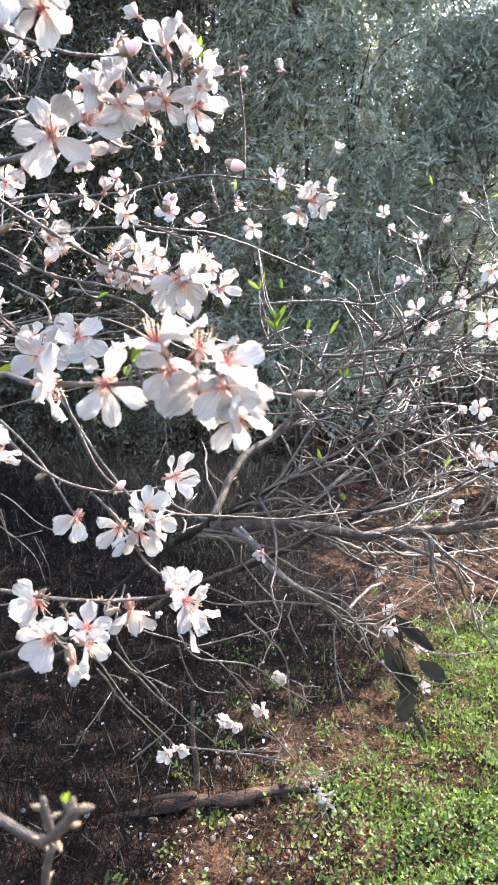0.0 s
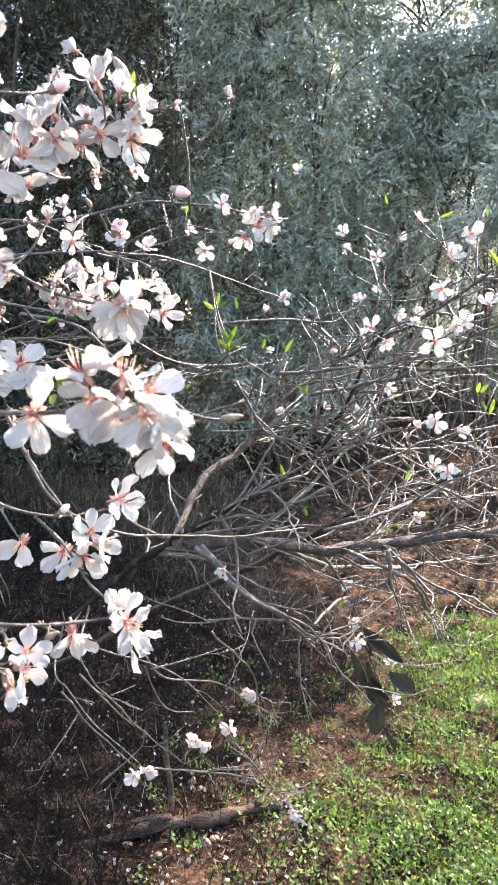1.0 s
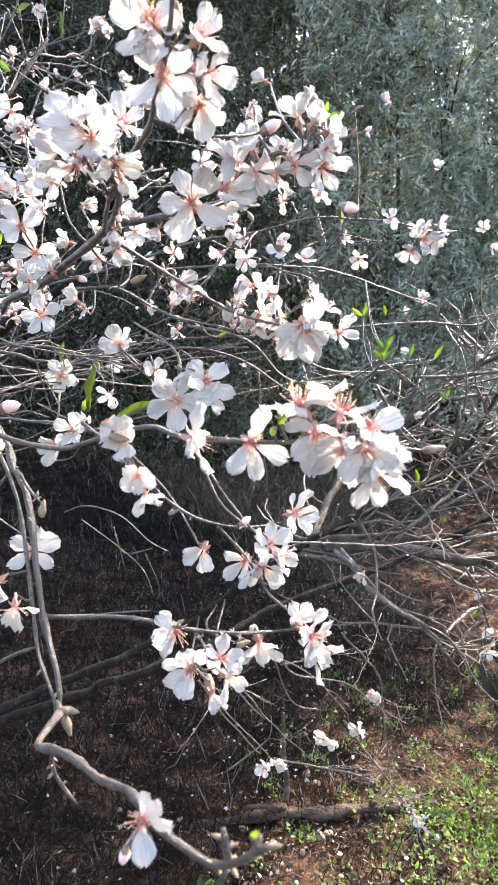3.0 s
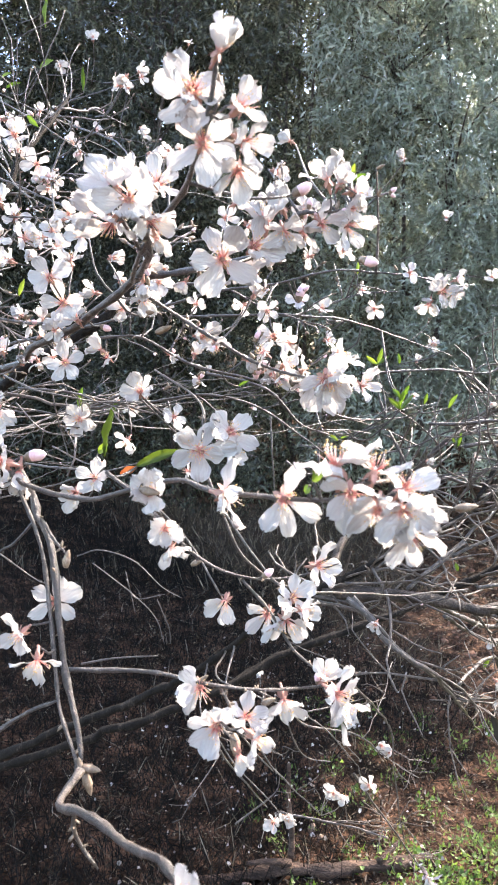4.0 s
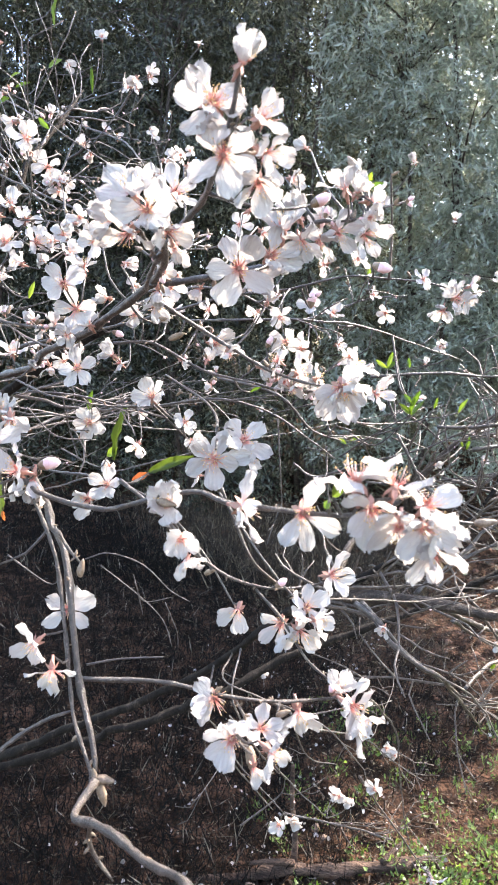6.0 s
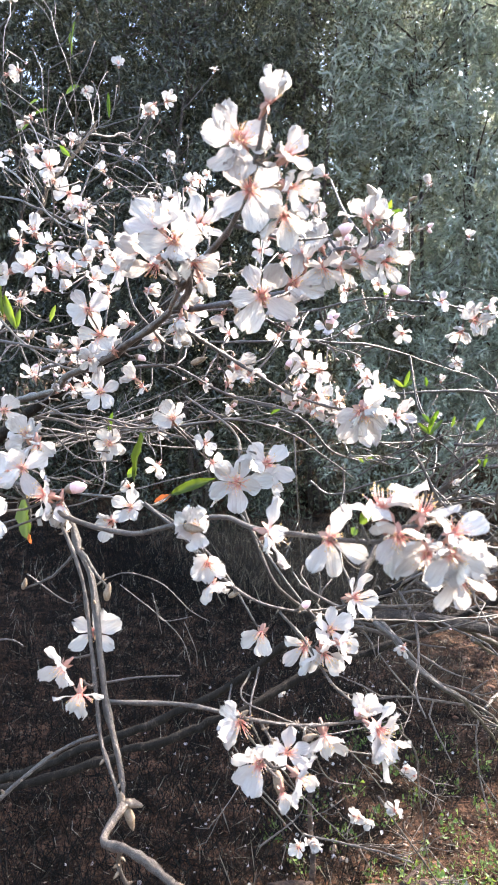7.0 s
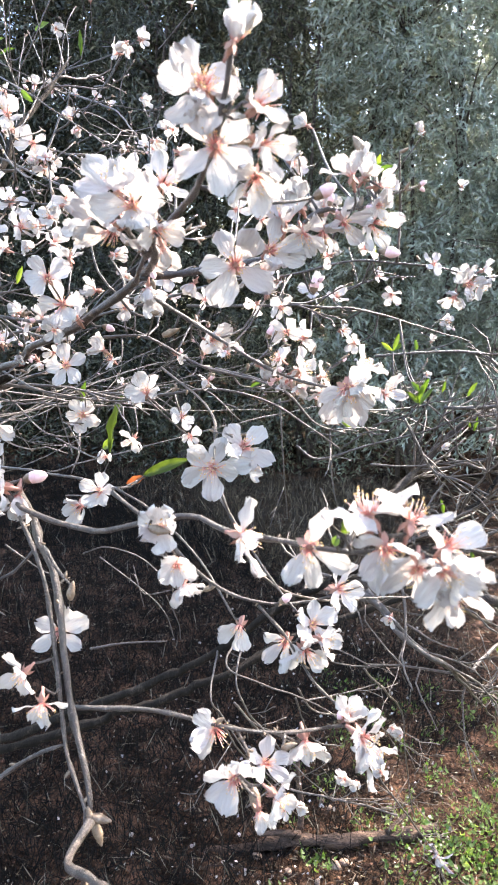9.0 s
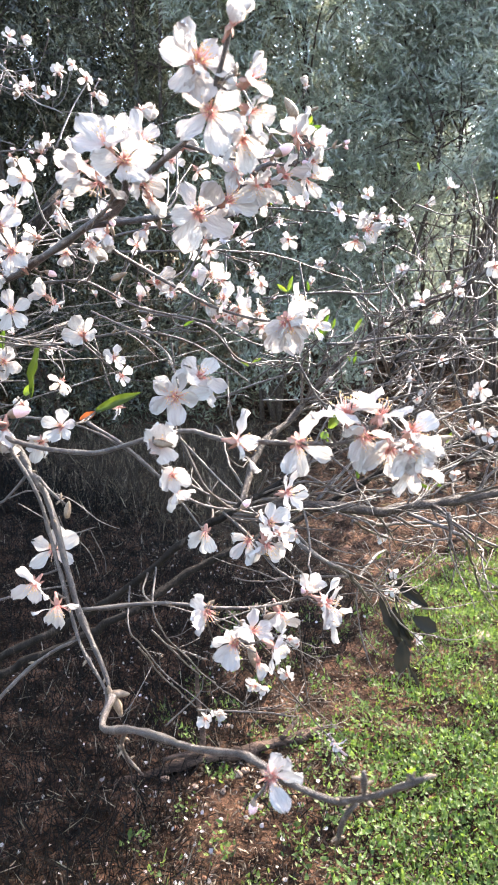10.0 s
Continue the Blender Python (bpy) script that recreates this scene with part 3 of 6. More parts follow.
def stamen_mesh(seed, spread):
    """Unit stamens along +z round a pistil, with anthers."""
    rng = np.random.default_rng(seed)
    v, f, slots = [], [], []
    for k in range(22):
        a, tilt = rng.uniform(0, 6.28), rng.uniform(0.05, spread)
        length = rng.uniform(0.30, 0.54)
        d = np.array((math.cos(a) * math.sin(tilt), math.sin(a) * math.sin(tilt), math.cos(tilt)))
        foot = np.array((math.cos(a), math.sin(a), 0)) * 0.07
        tip = foot + d * length
        mid = foot + d * length * 0.5 + np.array((math.cos(a), math.sin(a), 0)) * 0.03
        m0 = len(f)
        tube(np.array([foot, mid, tip]), np.array((0.011, 0.008, 0.005)), 4, v, f, rng, 0)
        slots += [0] * (len(f) - m0)
        n0 = len(v)
        r = rng.uniform(0.018, 0.028)
        for q in ((1, 0, 0), (-1, 0, 0), (0, 1, 0), (0, -1, 0), (0, 0, 1.4), (0, 0, -1.4)):
            v.append(tip + np.array(q) * r)
        for q in ((0, 2, 4), (2, 1, 4), (1, 3, 4), (3, 0, 4), (2, 0, 5), (1, 2, 5), (3, 1, 5), (0, 3, 5)):
            f.append([n0 + i for i in q])
            slots.append(1)
    return mesh_of("stamens", v, f, [FILAMENT, ANTHER], True, slots)


STAMENS = [stamen_mesh(130 + k, s) for k, s in enumerate((0.75, 0.95, 0.6, 1.1))]


def calyx_mesh(seed):
    """Unit calyx: a small bell behind the petals, five sepals and a stub of stalk."""
    rng = np.random.default_rng(seed)
    v, f = [], []
    line = np.array([(0, 0, -0.62), (0.02, 0, -0.5), (0, 0, -0.36), (0, 0, -0.2), (0, 0, -0.06), (0, 0, 0.015)])
    tube(line, np.array((0.05, 0.055, 0.085, 0.115, 0.105, 0.06)), 10, v, f, rng, 0.05)
    for k in range(5):
        a = 6.283 * k / 5 + 0.3
        c, s = math.cos(a), math.sin(a)
        n0 = len(v)
        for r, w, z in ((0.11, 0.07, -0.09), (0.19, 0.085, -0.19), (0.27, 0.012, -0.32)):
            v.append((c * r - s * w, s * r + c * w, z))
            v.append((c * r, s * r, z - 0.02))
            v.append((c * r + s * w, s * r - c * w, z))
        for i in (0, 3):
            f += [(n0 + i, n0 + i + 1, n0 + i + 4, n0 + i + 3), (n0 + i + 1, n0 + i + 2, n0 + i + 5, n0 + i + 4)]
    return mesh_of("blossom", v, f, CALYX)


CALYXES = [calyx_mesh(140 + k) for k in range(3)]
BLOOM_RNG = random.Random(4)


def stalk_to_branch(place, size, radius, reach):
    """A thin stalk that ties a blossom or a leaf to the nearest branch."""
    if not ANCHORS:
        ANCHORS.append(np.concatenate([line for line, _ in LINES]))
    p = np.array(place)
    d = np.linalg.norm(ANCHORS[0] - p, axis=1)
    k = int(np.argmin(d))
    if d[k] > size:
        q = ANCHORS[0][k]
        if d[k] > reach:      # too far: a free twig that runs back into the tree
            q = p + np.array((-0.10, 0.06, -0.03)) + TWIG_RNG.normal(0, 0.03, 3)
            d[k] = 0.12
        mid = (p + q) / 2 + np.array((0, 0, -0.12 * d[k])) + TWIG_RNG.normal(0, 0.08, 3) * d[k]
        run = smooth_line([q, mid, p], 0.012)
        r = radius * (1 + 4 * d[k])
        v, f = [], []
        tube(run, np.linspace(r, radius * 0.8, len(run)), 6, v, f, TWIG_RNG)
        part("twig", mesh_of("twig", v, f, TWIG), None, tree)


ANCHORS = []


def bloom(x, y, z, face, size, state="open", tied=True, sway=1.0, lift=None, angles=None):
    """A five-petalled blossom at a place, facing a way; size is the petal's length, lift the petals' rise in degrees,
    angles the petals' turns from the upright one."""
    rng = BLOOM_RNG
    size *= 0.95 if lift is None else 1.02
    face = Vector(face).normalized() + Vector((rng.gauss(0, 0.45), rng.gauss(0, 0.25), rng.gauss(0, 0.45))) * sway
    if tied:
        foot = Vector((x, y, z)) - face.normalized() * size * 0.6
        stalk_to_branch(foot, 0.004, 0.0009, 0.13)
    m = Matrix.Translation((x, y, z)) @ turn_to(face, 0.0 if angles else rng.uniform(0, 6.28)) @ Matrix.Diagonal((size, size, size, 1))
    head = part("blossom", rng.choice(CALYXES), None, tree, "open white blossom with a reddish calyx" if state == "open" else "half-open white blossom with a reddish calyx", m)
    if lift is None:
        lift = (rng.uniform(12, 58) if y > 1.0 else rng.choice((rng.uniform(-18, 8), rng.uniform(4, 28), rng.uniform(25, 48)))) if state == "open" else rng.uniform(58, 70)
    for k, a in enumerate(angles or [72 * k for k in range(5 if rng.random() < 0.88 else 4)]):
        a += rng.uniform(-5, 5) if angles else rng.uniform(-14, 14)
        s = rng.uniform(0.84, 1.08)
        wide = s * rng.uniform(0.78, 1.1) * (0.8 if angles and len(angles) == 4 else 1.0)
        m = Matrix.Rotation(radians(a), 4, "Z") @ Matrix.Translation((0, 0.09, -0.01 + 0.012 * (k % 2))) @ Matrix.Rotation(radians(lift + rng.uniform(-24, 24)), 4, "X") @ Matrix.Rotation(radians(rng.uniform(-24, 24)), 4, "Y") @ Matrix.Diagonal((wide, s, s, 1))
        part("petal", rng.choice(PETALS), None, head, "", m)
    part("stamen_tuft", rng.choice(STAMENS), None, head, "red filaments with yellow anthers", Matrix.Rotation(rng.uniform(0, 6.28), 4, "Z"))
    return head


def bud_mesh(pink, seed):
    """A pointed bud on a short scaly base."""
    rng = np.random.default_rng(seed)
    v, f, slots = [], [], []
    z = np.array((0, 0.10, 0.22, 0.34, 0.37, 0.62, 0.85, 1.0)) if pink else np.array((0, 0.12, 0.3, 0.48, 0.55, 0.72, 0.88, 1.0))
    r = np.array((0.10, 0.17, 0.22, 0.23, 0.26, 0.27, 0.18, 0.04)) if pink else np.array((0.11, 0.17, 0.21, 0.21, 0.19, 0.15, 0.09, 0.02))
    tube(np.stack([0.05 * np.sin(3 * z), 0 * z, z], -1), r, 6, v, f, rng, 0.08)
    slots = [1 if pink and i // 6 >= 3 else 0 for i in range(len(f) - 2)] + [0, 1 if pink else 0]
    return mesh_of("bud", v, f, [BUDSKIN, BUDPINK], True, slots)


BUDS = [bud_mesh(False, 150), bud_mesh(False, 151)]
PINKBUDS = [bud_mesh(True, 152), bud_mesh(True, 153)]


def bud(x, y, z, way, size, pink=False):
    m = Matrix.Translation((x, y, z)) @ turn_to(way, BLOOM_RNG.uniform(0, 6.28)) @ Matrix.Diagonal((size, size, size, 1))
    return part("bud", BLOOM_RNG.choice(PINKBUDS if pink else BUDS), None, tree, "swelling pink flower bud" if pink else "", m)


def tied_bud(x, y, z, way, size, pink=False):
    """A large bud on a short stalk from the nearest branch."""
    stalk_to_branch((x, y, z), 0.003, 0.0011, 0.12)
    return bud(x, y, z, way, size, pink)


def leaf_blade(seed):
    """Unit lance-shaped leaf along +y, folded along its rib and curled."""
    rng = np.random.default_rng(seed)
    curl, v, f = rng.uniform(0.1, 0.3), [], []
    for i in range(8):
        t = i / 7
        w = 0.5 * math.sin(math.pi * min(1, t * 0.93 + 0.05)) ** 0.8
        for s in (-1, -0.5, 0, 0.5, 1):
            v.append((s * w * (1 + 0.10 * math.sin(17 * t + 2 * s + seed)), t, 0.3 * abs(s) * w + curl * math.sin(2.6 * t) * 0.5 + 0.05 * math.sin(14 * t + 4 * s + seed) * abs(s)))
    for i in range(7):
        for j in range(4):
            a = i * 5 + j
            f.append((a, a + 1, a + 6, a + 5))
    return v, f


BLADES = {}
for mat in (YOUNG, MATURE, DRYLEAF, WITHERED, RUST):
    BLADES[mat.name] = [mesh_of("leaf", *leaf_blade(160 + k), mat) for k in range(3)]


def leaf(foot, tip, width, mat=YOUNG):
    """A leaf from its stalk to its tip."""
    d = Vector(tip) - Vector(foot)
    stalk_to_branch(foot, 0.004, 0.0010, 0.10)
    y = d.normalized()
    z = Vector((BLOOM_RNG.uniform(-0.5, 0.5), -1, BLOOM_RNG.uniform(-0.1, 0.7)))
    z = (z - y * z.dot(y)).normalized()
    turn = Matrix((y.cross(z), y, z)).transposed().to_4x4()
    m = Matrix.Translation(foot) @ turn @ Matrix.Diagonal((width, d.length, d.length * 0.6, 1))
    return part("leaf", BLOOM_RNG.choice(BLADES[mat.name]), None, tree, "fresh green young leaf" if mat is YOUNG else "dark olive-green leaf" if mat is MATURE else "shrivelled dark dry leaf" if mat is DRYLEAF else "rusty brown dying leaf" if mat is RUST else "withered mauve-grey petal", m)


def side_twigs(line, radii, count, lengths, bias, rng, thick=0.0026, flowers=0.0, first=0.25, skin=TWIG):
    """Fine twigs that leave a branch and fork once or twice, each one a mesh of its own."""
    for _ in range(count):
        i = int(rng.uniform(first, 0.98) * (len(line) - 1))
        tan = line[min(i + 1, len(line) - 1)] - line[max(i - 1, 0)]
        tan = tan / (np.linalg.norm(tan) + 1e-9)
        d = tan * rng.uniform(0.2, 1.0) + rng.normal(0, 0.6, 3) * (1, 1, 0.55) + np.array(bias)
        d /= np.linalg.norm(d)
        length = rng.uniform(*lengths)
        v, f = [], []
        stems = [(line[i], d, length, min(thick * rng.uniform(0.6, 1.1), radii[i] * 0.7))]
        for _f in range(rng.integers(1, 4)):
            stems.append((None, d + rng.normal(0, 0.5, 3), length * rng.uniform(0.3, 0.7), stems[0][3] * 0.7))
        main = None
        for foot, way, size, r in stems:
            if foot is None:
                foot = main[int(rng.uniform(0.25, 0.8) * (len(main) - 1))]
            way = way / np.linalg.norm(way)
            steps = max(4, int(size / 0.028))
            run, turn = [np.array(foot, float)], way
            for _s in range(steps):
                turn = turn + rng.normal(0, 0.42 if rng.random() < 0.28 else 0.13, 3) + np.array((0, 0, 0.015))
                turn = turn / np.linalg.norm(turn)
                run.append(run[-1] + turn * size / steps)
            run = np.array(run)
            tube(run, np.linspace(r, max(0.0009, r * 0.45), len(run)), 5, v, f, rng, 0.1)
            if main is None:
                main = run
            if rng.random() < flowers and run[-1][2] > 1.6:
                q = run[-1]
                bloom(*q, rng.normal(0, 0.6, 3) + (0.1, -0.7, 0.2), rng.uniform(0.012, 0.018), "open" if rng.random() < 0.8 else "cup", False)
            if run[-1][2] > 1.8 and run[-1][0] < 0.1:
                for _b in range(2):
                    bud(*run[-1], rng.normal(0, 0.5, 3) + turn, rng.uniform(0.004, 0.008), rng.random() < 0.2)
            for _b in range(2):
                j = int(rng.uniform(0.3, 1) * (len(run) - 1))
                if rng.random() < 0.4:
                    bud(*run[j], rng.normal(0, 0.7, 3) + way, rng.uniform(0.003, 0.007), rng.random() < 0.12)
        part("twig", mesh_of("twig", v, f, skin), None, tree)


# trunk and heavy limbs
shoot([(-2.012, 1.650, -0.1), (-1.982, 1.630, 0.25), (-1.862, 1.580, 0.252), (-1.762, 1.550, 0.372)], 0.07, 0.035, "trunk", 16)
shoot([(-1.762, 1.550, 0.372), (-1.001, 1.450, 0.744), (-0.422, 1.320, 1.107), (-0.225, 1.240, 1.288), (-0.092, 1.180, 1.403), (0.020, 1.200, 1.466), (0.144, 1.300, 1.520), (0.213, 1.400, 1.595), (0.260, 1.450, 1.708), (0.333, 1.500, 1.813)], 0.016, 0.0026, "limb", 12)
shoot([(-0.092, 1.180, 1.403), (0.054, 1.150, 1.418), (0.165, 1.200, 1.393), (0.316, 1.250, 1.391), (0.518, 1.300, 1.411), (0.740, 1.400, 1.428)], 0.012, 0.005, "limb", 12)
shoot([(-1.762, 1.550, 0.372), (-1.043, 1.500, 0.675), (-0.441, 1.500, 0.968), (-0.253, 1.600, 1.061), (0.028, 1.700, 1.168), (0.328, 1.800, 1.301), (0.694, 1.900, 1.413), (0.989, 2.000, 1.499)], 0.013, 0.006, "limb", 12)
shoot([(-0.092, 1.180, 1.403), (-0.066, 1.300, 1.481), (0.027, 1.400, 1.555), (0.119, 1.450, 1.658), (0.216, 1.500, 1.716), (0.404, 1.500, 1.814), (0.538, 1.500, 1.920)], 0.008, 0.003, "limb", 12)
shoot([(-0.044, 1.100, 1.424), (-0.017, 1.090, 1.408), (0.049, 1.070, 1.349), (0.106, 1.100, 1.307), (0.171, 1.200, 1.195)], 0.0048, 0.002, "limb", 12)
shoot([(-1.76, 1.55, 0.33), (-1.72, 1.50, 0.72), (-1.328, 1.300, 1.249), (-0.875, 1.100, 1.599), (-0.577, 0.950, 1.776), (-0.409, 0.950, 1.885), (-0.353, 1.000, 1.973)], 0.02, 0.006, "limb", 12)
shoot([(-1.76, 1.55, 0.33), (-1.72, 1.50, 0.72), (-0.922, 1.100, 1.709), (-0.759, 1.100, 1.970), (-0.707, 1.200, 2.172), (-0.697, 1.400, 2.372)], 0.014, 0.004, "limb", 12)
HEAVY = list(LINES)
# shoots that carry the near blossoms
shoot([(-0.571, 0.750, 1.792), (-0.450, 0.720, 1.809), (-0.347, 0.660, 1.844), (-0.271, 0.620, 1.875), (-0.210, 0.580, 1.905), (-0.162, 0.500, 1.914), (-0.143, 0.430, 1.932)], 0.0049, 0.0026)
shoot([(-0.210, 0.580, 1.904), (-0.156, 0.565, 1.908), (-0.111, 0.550, 1.913), (-0.085, 0.540, 1.920), (-0.070, 0.532, 1.933), (-0.052, 0.530, 1.948), (-0.031, 0.540, 1.950), (-0.009, 0.550, 1.955)], 0.0031, 0.0011)
shoot([(-0.169, 0.500, 1.915), (-0.122, 0.440, 1.940), (-0.088, 0.390, 1.959), (-0.073, 0.370, 1.985), (-0.068, 0.360, 1.998)], 0.0026, 0.0014)
shoot([(-0.204, 0.580, 1.894), (-0.178, 0.600, 1.874), (-0.144, 0.600, 1.854), (-0.099, 0.590, 1.832), (-0.055, 0.575, 1.821), (-0.026, 0.570, 1.818)], 0.0020, 0.0010)
shoot([(-0.280, 0.660, 1.851), (-0.235, 0.660, 1.851), (-0.188, 0.670, 1.828), (-0.136, 0.660, 1.817), (-0.083, 0.620, 1.811), (-0.031, 0.580, 1.814)], 0.0016, 0.0009)
shoot([(-0.544, 0.900, 1.841), (-0.323, 0.850, 1.883), (-0.191, 0.800, 1.911), (-0.119, 0.770, 1.916), (-0.070, 0.765, 1.926), (-0.019, 0.765, 1.931), (0.035, 0.765, 1.925), (0.084, 0.780, 1.914), (0.105, 0.790, 1.917)], 0.0023, 0.0009)
shoot([(-0.210, 0.580, 1.901), (-0.169, 0.500, 1.915), (-0.156, 0.430, 1.932), (-0.162, 0.415, 1.947)], 0.0020, 0.0012)
shoot([(-0.407, 0.550, 1.747), (-0.329, 0.500, 1.750), (-0.273, 0.463, 1.753), (-0.248, 0.450, 1.737), (-0.195, 0.430, 1.735), (-0.149, 0.410, 1.743), (-0.105, 0.400, 1.758), (-0.080, 0.390, 1.755), (-0.041, 0.372, 1.757), (-0.010, 0.355, 1.762), (0.029, 0.345, 1.769)], 0.0027, 0.0012)
shoot([(0.036, 0.400, 1.770), (0.026, 0.360, 1.773), (0.006, 0.350, 1.772)], 0.0012, 0.0010)
shoot([(-0.270, 0.463, 1.753), (-0.231, 0.440, 1.705), (-0.216, 0.430, 1.662), (-0.197, 0.405, 1.610), (-0.185, 0.390, 1.587), (-0.166, 0.376, 1.563), (-0.166, 0.370, 1.555)], 0.0016, 0.0012)
shoot([(-0.262, 0.470, 1.745), (-0.245, 0.465, 1.722), (-0.236, 0.455, 1.709), (-0.224, 0.450, 1.694), (-0.205, 0.425, 1.643), (-0.192, 0.410, 1.609), (-0.172, 0.390, 1.577), (-0.163, 0.377, 1.564)], 0.0030, 0.0020)
shoot([(-0.229, 0.450, 1.707), (-0.204, 0.437, 1.689)], 0.0012, 0.0010)
shoot([(-0.266, 0.350, 1.541), (-0.234, 0.380, 1.570), (-0.211, 0.390, 1.586), (-0.190, 0.396, 1.595)], 0.0016, 0.0012)
shoot([(-0.197, 0.420, 1.606), (-0.174, 0.424, 1.606), (-0.148, 0.426, 1.608), (-0.120, 0.420, 1.612), (-0.099, 0.420, 1.610), (-0.078, 0.420, 1.609), (-0.048, 0.430, 1.606), (-0.011, 0.460, 1.598)], 0.0018, 0.0009)
shoot([(-0.078, 0.420, 1.608), (-0.066, 0.400, 1.605), (-0.070, 0.385, 1.606)], 0.0010, 0.0009)
shoot([(-0.054, 0.430, 1.604), (-0.041, 0.440, 1.593)], 0.0010, 0.0008)
shoot([(-0.200, 0.500, 1.740), (-0.166, 0.490, 1.721), (-0.121, 0.500, 1.673), (-0.086, 0.513, 1.654), (-0.047, 0.535, 1.652), (-0.010, 0.545, 1.665)], 0.0018, 0.0009)
shoot([(-0.149, 0.620, 1.708), (-0.101, 0.560, 1.679), (-0.064, 0.520, 1.657), (-0.048, 0.511, 1.648)], 0.0012, 0.0009)
shoot([(-0.086, 0.513, 1.654), (-0.063, 0.506, 1.634), (-0.040, 0.490, 1.611), (-0.014, 0.465, 1.606)], 0.0012, 0.0009)
shoot([(-0.472, 0.700, 1.702), (-0.296, 0.620, 1.716), (-0.217, 0.580, 1.713), (-0.151, 0.550, 1.678), (-0.108, 0.525, 1.635)], 0.0016, 0.0009)
shoot([(-0.254, 0.750, 1.815), (-0.155, 0.600, 1.795), (-0.130, 0.550, 1.776), (-0.130, 0.530, 1.760)], 0.0012, 0.0009)
shoot([(-0.144, 0.600, 1.724), (-0.126, 0.600, 1.681), (-0.102, 0.620, 1.631), (-0.067, 0.700, 1.581), (0.030, 0.850, 1.529), (0.136, 0.950, 1.513)], 0.0016, 0.0010)
shoot([(-0.649, 0.900, 1.953), (-0.531, 0.850, 1.875), (-0.424, 0.800, 1.845), (-0.278, 0.590, 1.880)], 0.0018, 0.0010)
shoot([(-0.497, 0.700, 1.881), (-0.394, 0.680, 1.868), (-0.303, 0.640, 1.869), (-0.271, 0.620, 1.875)], 0.0020, 0.0012)
shoot([(-0.501, 0.800, 1.806), (-0.381, 0.720, 1.786), (-0.313, 0.750, 1.775), (-0.251, 0.720, 1.784)], 0.0014, 0.0009)
shoot([(-0.408, 0.700, 1.774), (-0.371, 0.700, 1.742), (-0.330, 0.720, 1.737)], 0.0010, 0.0008)
shoot([(-0.550, 0.900, 1.815), (-0.581, 0.900, 1.918), (-0.490, 0.850, 2.032), (-0.451, 0.780, 2.089), (-0.615, 1.000, 2.240)], 0.0012, 0.0008)
shoot([(-0.404, 0.800, 1.970), (-0.438, 0.850, 2.045), (-0.473, 0.900, 2.080)], 0.0014, 0.0009)
shoot([(-0.464, 0.820, 2.008), (-0.380, 0.800, 1.998), (-0.282, 0.750, 1.995)], 0.0010, 0.0008)
shoot([(-1.051, 1.500, 2.498), (-0.928, 1.500, 2.422), (-0.799, 1.600, 2.374), (-0.625, 1.700, 2.347)], 0.0016, 0.0008)
shoot([(-0.615, 1.000, 2.223), (-0.498, 0.950, 2.158), (-0.428, 1.000, 2.115), (-0.367, 1.040, 2.103)], 0.0012, 0.0008)
shoot([(-0.160, 0.371, 1.563), (-0.163, 0.345, 1.558), (-0.137, 0.322, 1.574), (-0.107, 0.300, 1.583), (-0.057, 0.248, 1.613), (-0.044, 0.238, 1.613), (-0.029, 0.231, 1.613), (-0.011, 0.226, 1.610), (0.004, 0.205, 1.632), (0.021, 0.181, 1.663)], 0.0026, 0.0015)
shoot([(0.001, 0.212, 1.622), (0.000, 0.208, 1.633), (-0.001, 0.207, 1.643)], 0.0013, 0.0015)
shoot([(-0.002, 0.217, 1.616), (-0.008, 0.222, 1.600), (-0.010, 0.226, 1.580)], 0.0014, 0.0016)
shoot([(-0.140, 0.325, 1.573), (-0.146, 0.335, 1.548), (-0.134, 0.341, 1.520)], 0.0015, 0.0011)
NEAR = LINES[len(HEAVY):]
# thicket of thin branches further off
shoot([(-0.300, 1.270, 1.220), (-0.285, 1.140, 1.230), (-0.216, 1.150, 1.201), (-0.101, 1.200, 1.133), (-0.019, 1.250, 1.022)], 0.0020, 0.0010)
shoot([(-0.280, 1.262, 1.238), (-0.270, 1.170, 1.170), (-0.196, 1.220, 1.021), (-0.089, 1.250, 0.902)], 0.0022, 0.001)
shoot([(-0.345, 1.290, 1.178), (-0.330, 1.190, 1.130), (-0.311, 1.200, 1.090), (-0.258, 1.200, 1.018), (-0.170, 1.200, 0.934)], 0.002, 0.001)
shoot([(-0.167, 1.300, 1.083), (-0.068, 1.350, 1.093), (-0.018, 1.400, 1.089)], 0.0018, 0.001)
shoot([(-0.044, 1.350, 1.147), (0.034, 1.500, 0.974), (0.047, 1.530, 0.881), (0.067, 1.550, 0.742), (0.088, 1.550, 0.644)], 0.0026, 0.0012)
shoot([(-0.167, 1.250, 1.141), (-0.132, 1.300, 1.065), (-0.036, 1.400, 0.999), (0.049, 1.500, 0.884), (0.112, 1.550, 0.821)], 0.0022, 0.001)
shoot([(-0.036, 1.400, 0.906), (0.055, 1.450, 0.749), (0.126, 1.480, 0.634), (0.164, 1.480, 0.554)], 0.0026, 0.0012)
shoot([(-0.282, 1.300, 0.808), (-0.206, 1.350, 0.860), (-0.193, 1.350, 0.910)], 0.002, 0.001)
shoot([(-0.179, 1.300, 1.089), (-0.148, 1.350, 0.968), (-0.087, 1.400, 0.925)], 0.002, 0.001)
shoot([(0.271, 1.050, 1.447), (0.275, 1.050, 1.414), (0.277, 1.050, 1.387)], 0.004, 0.003)
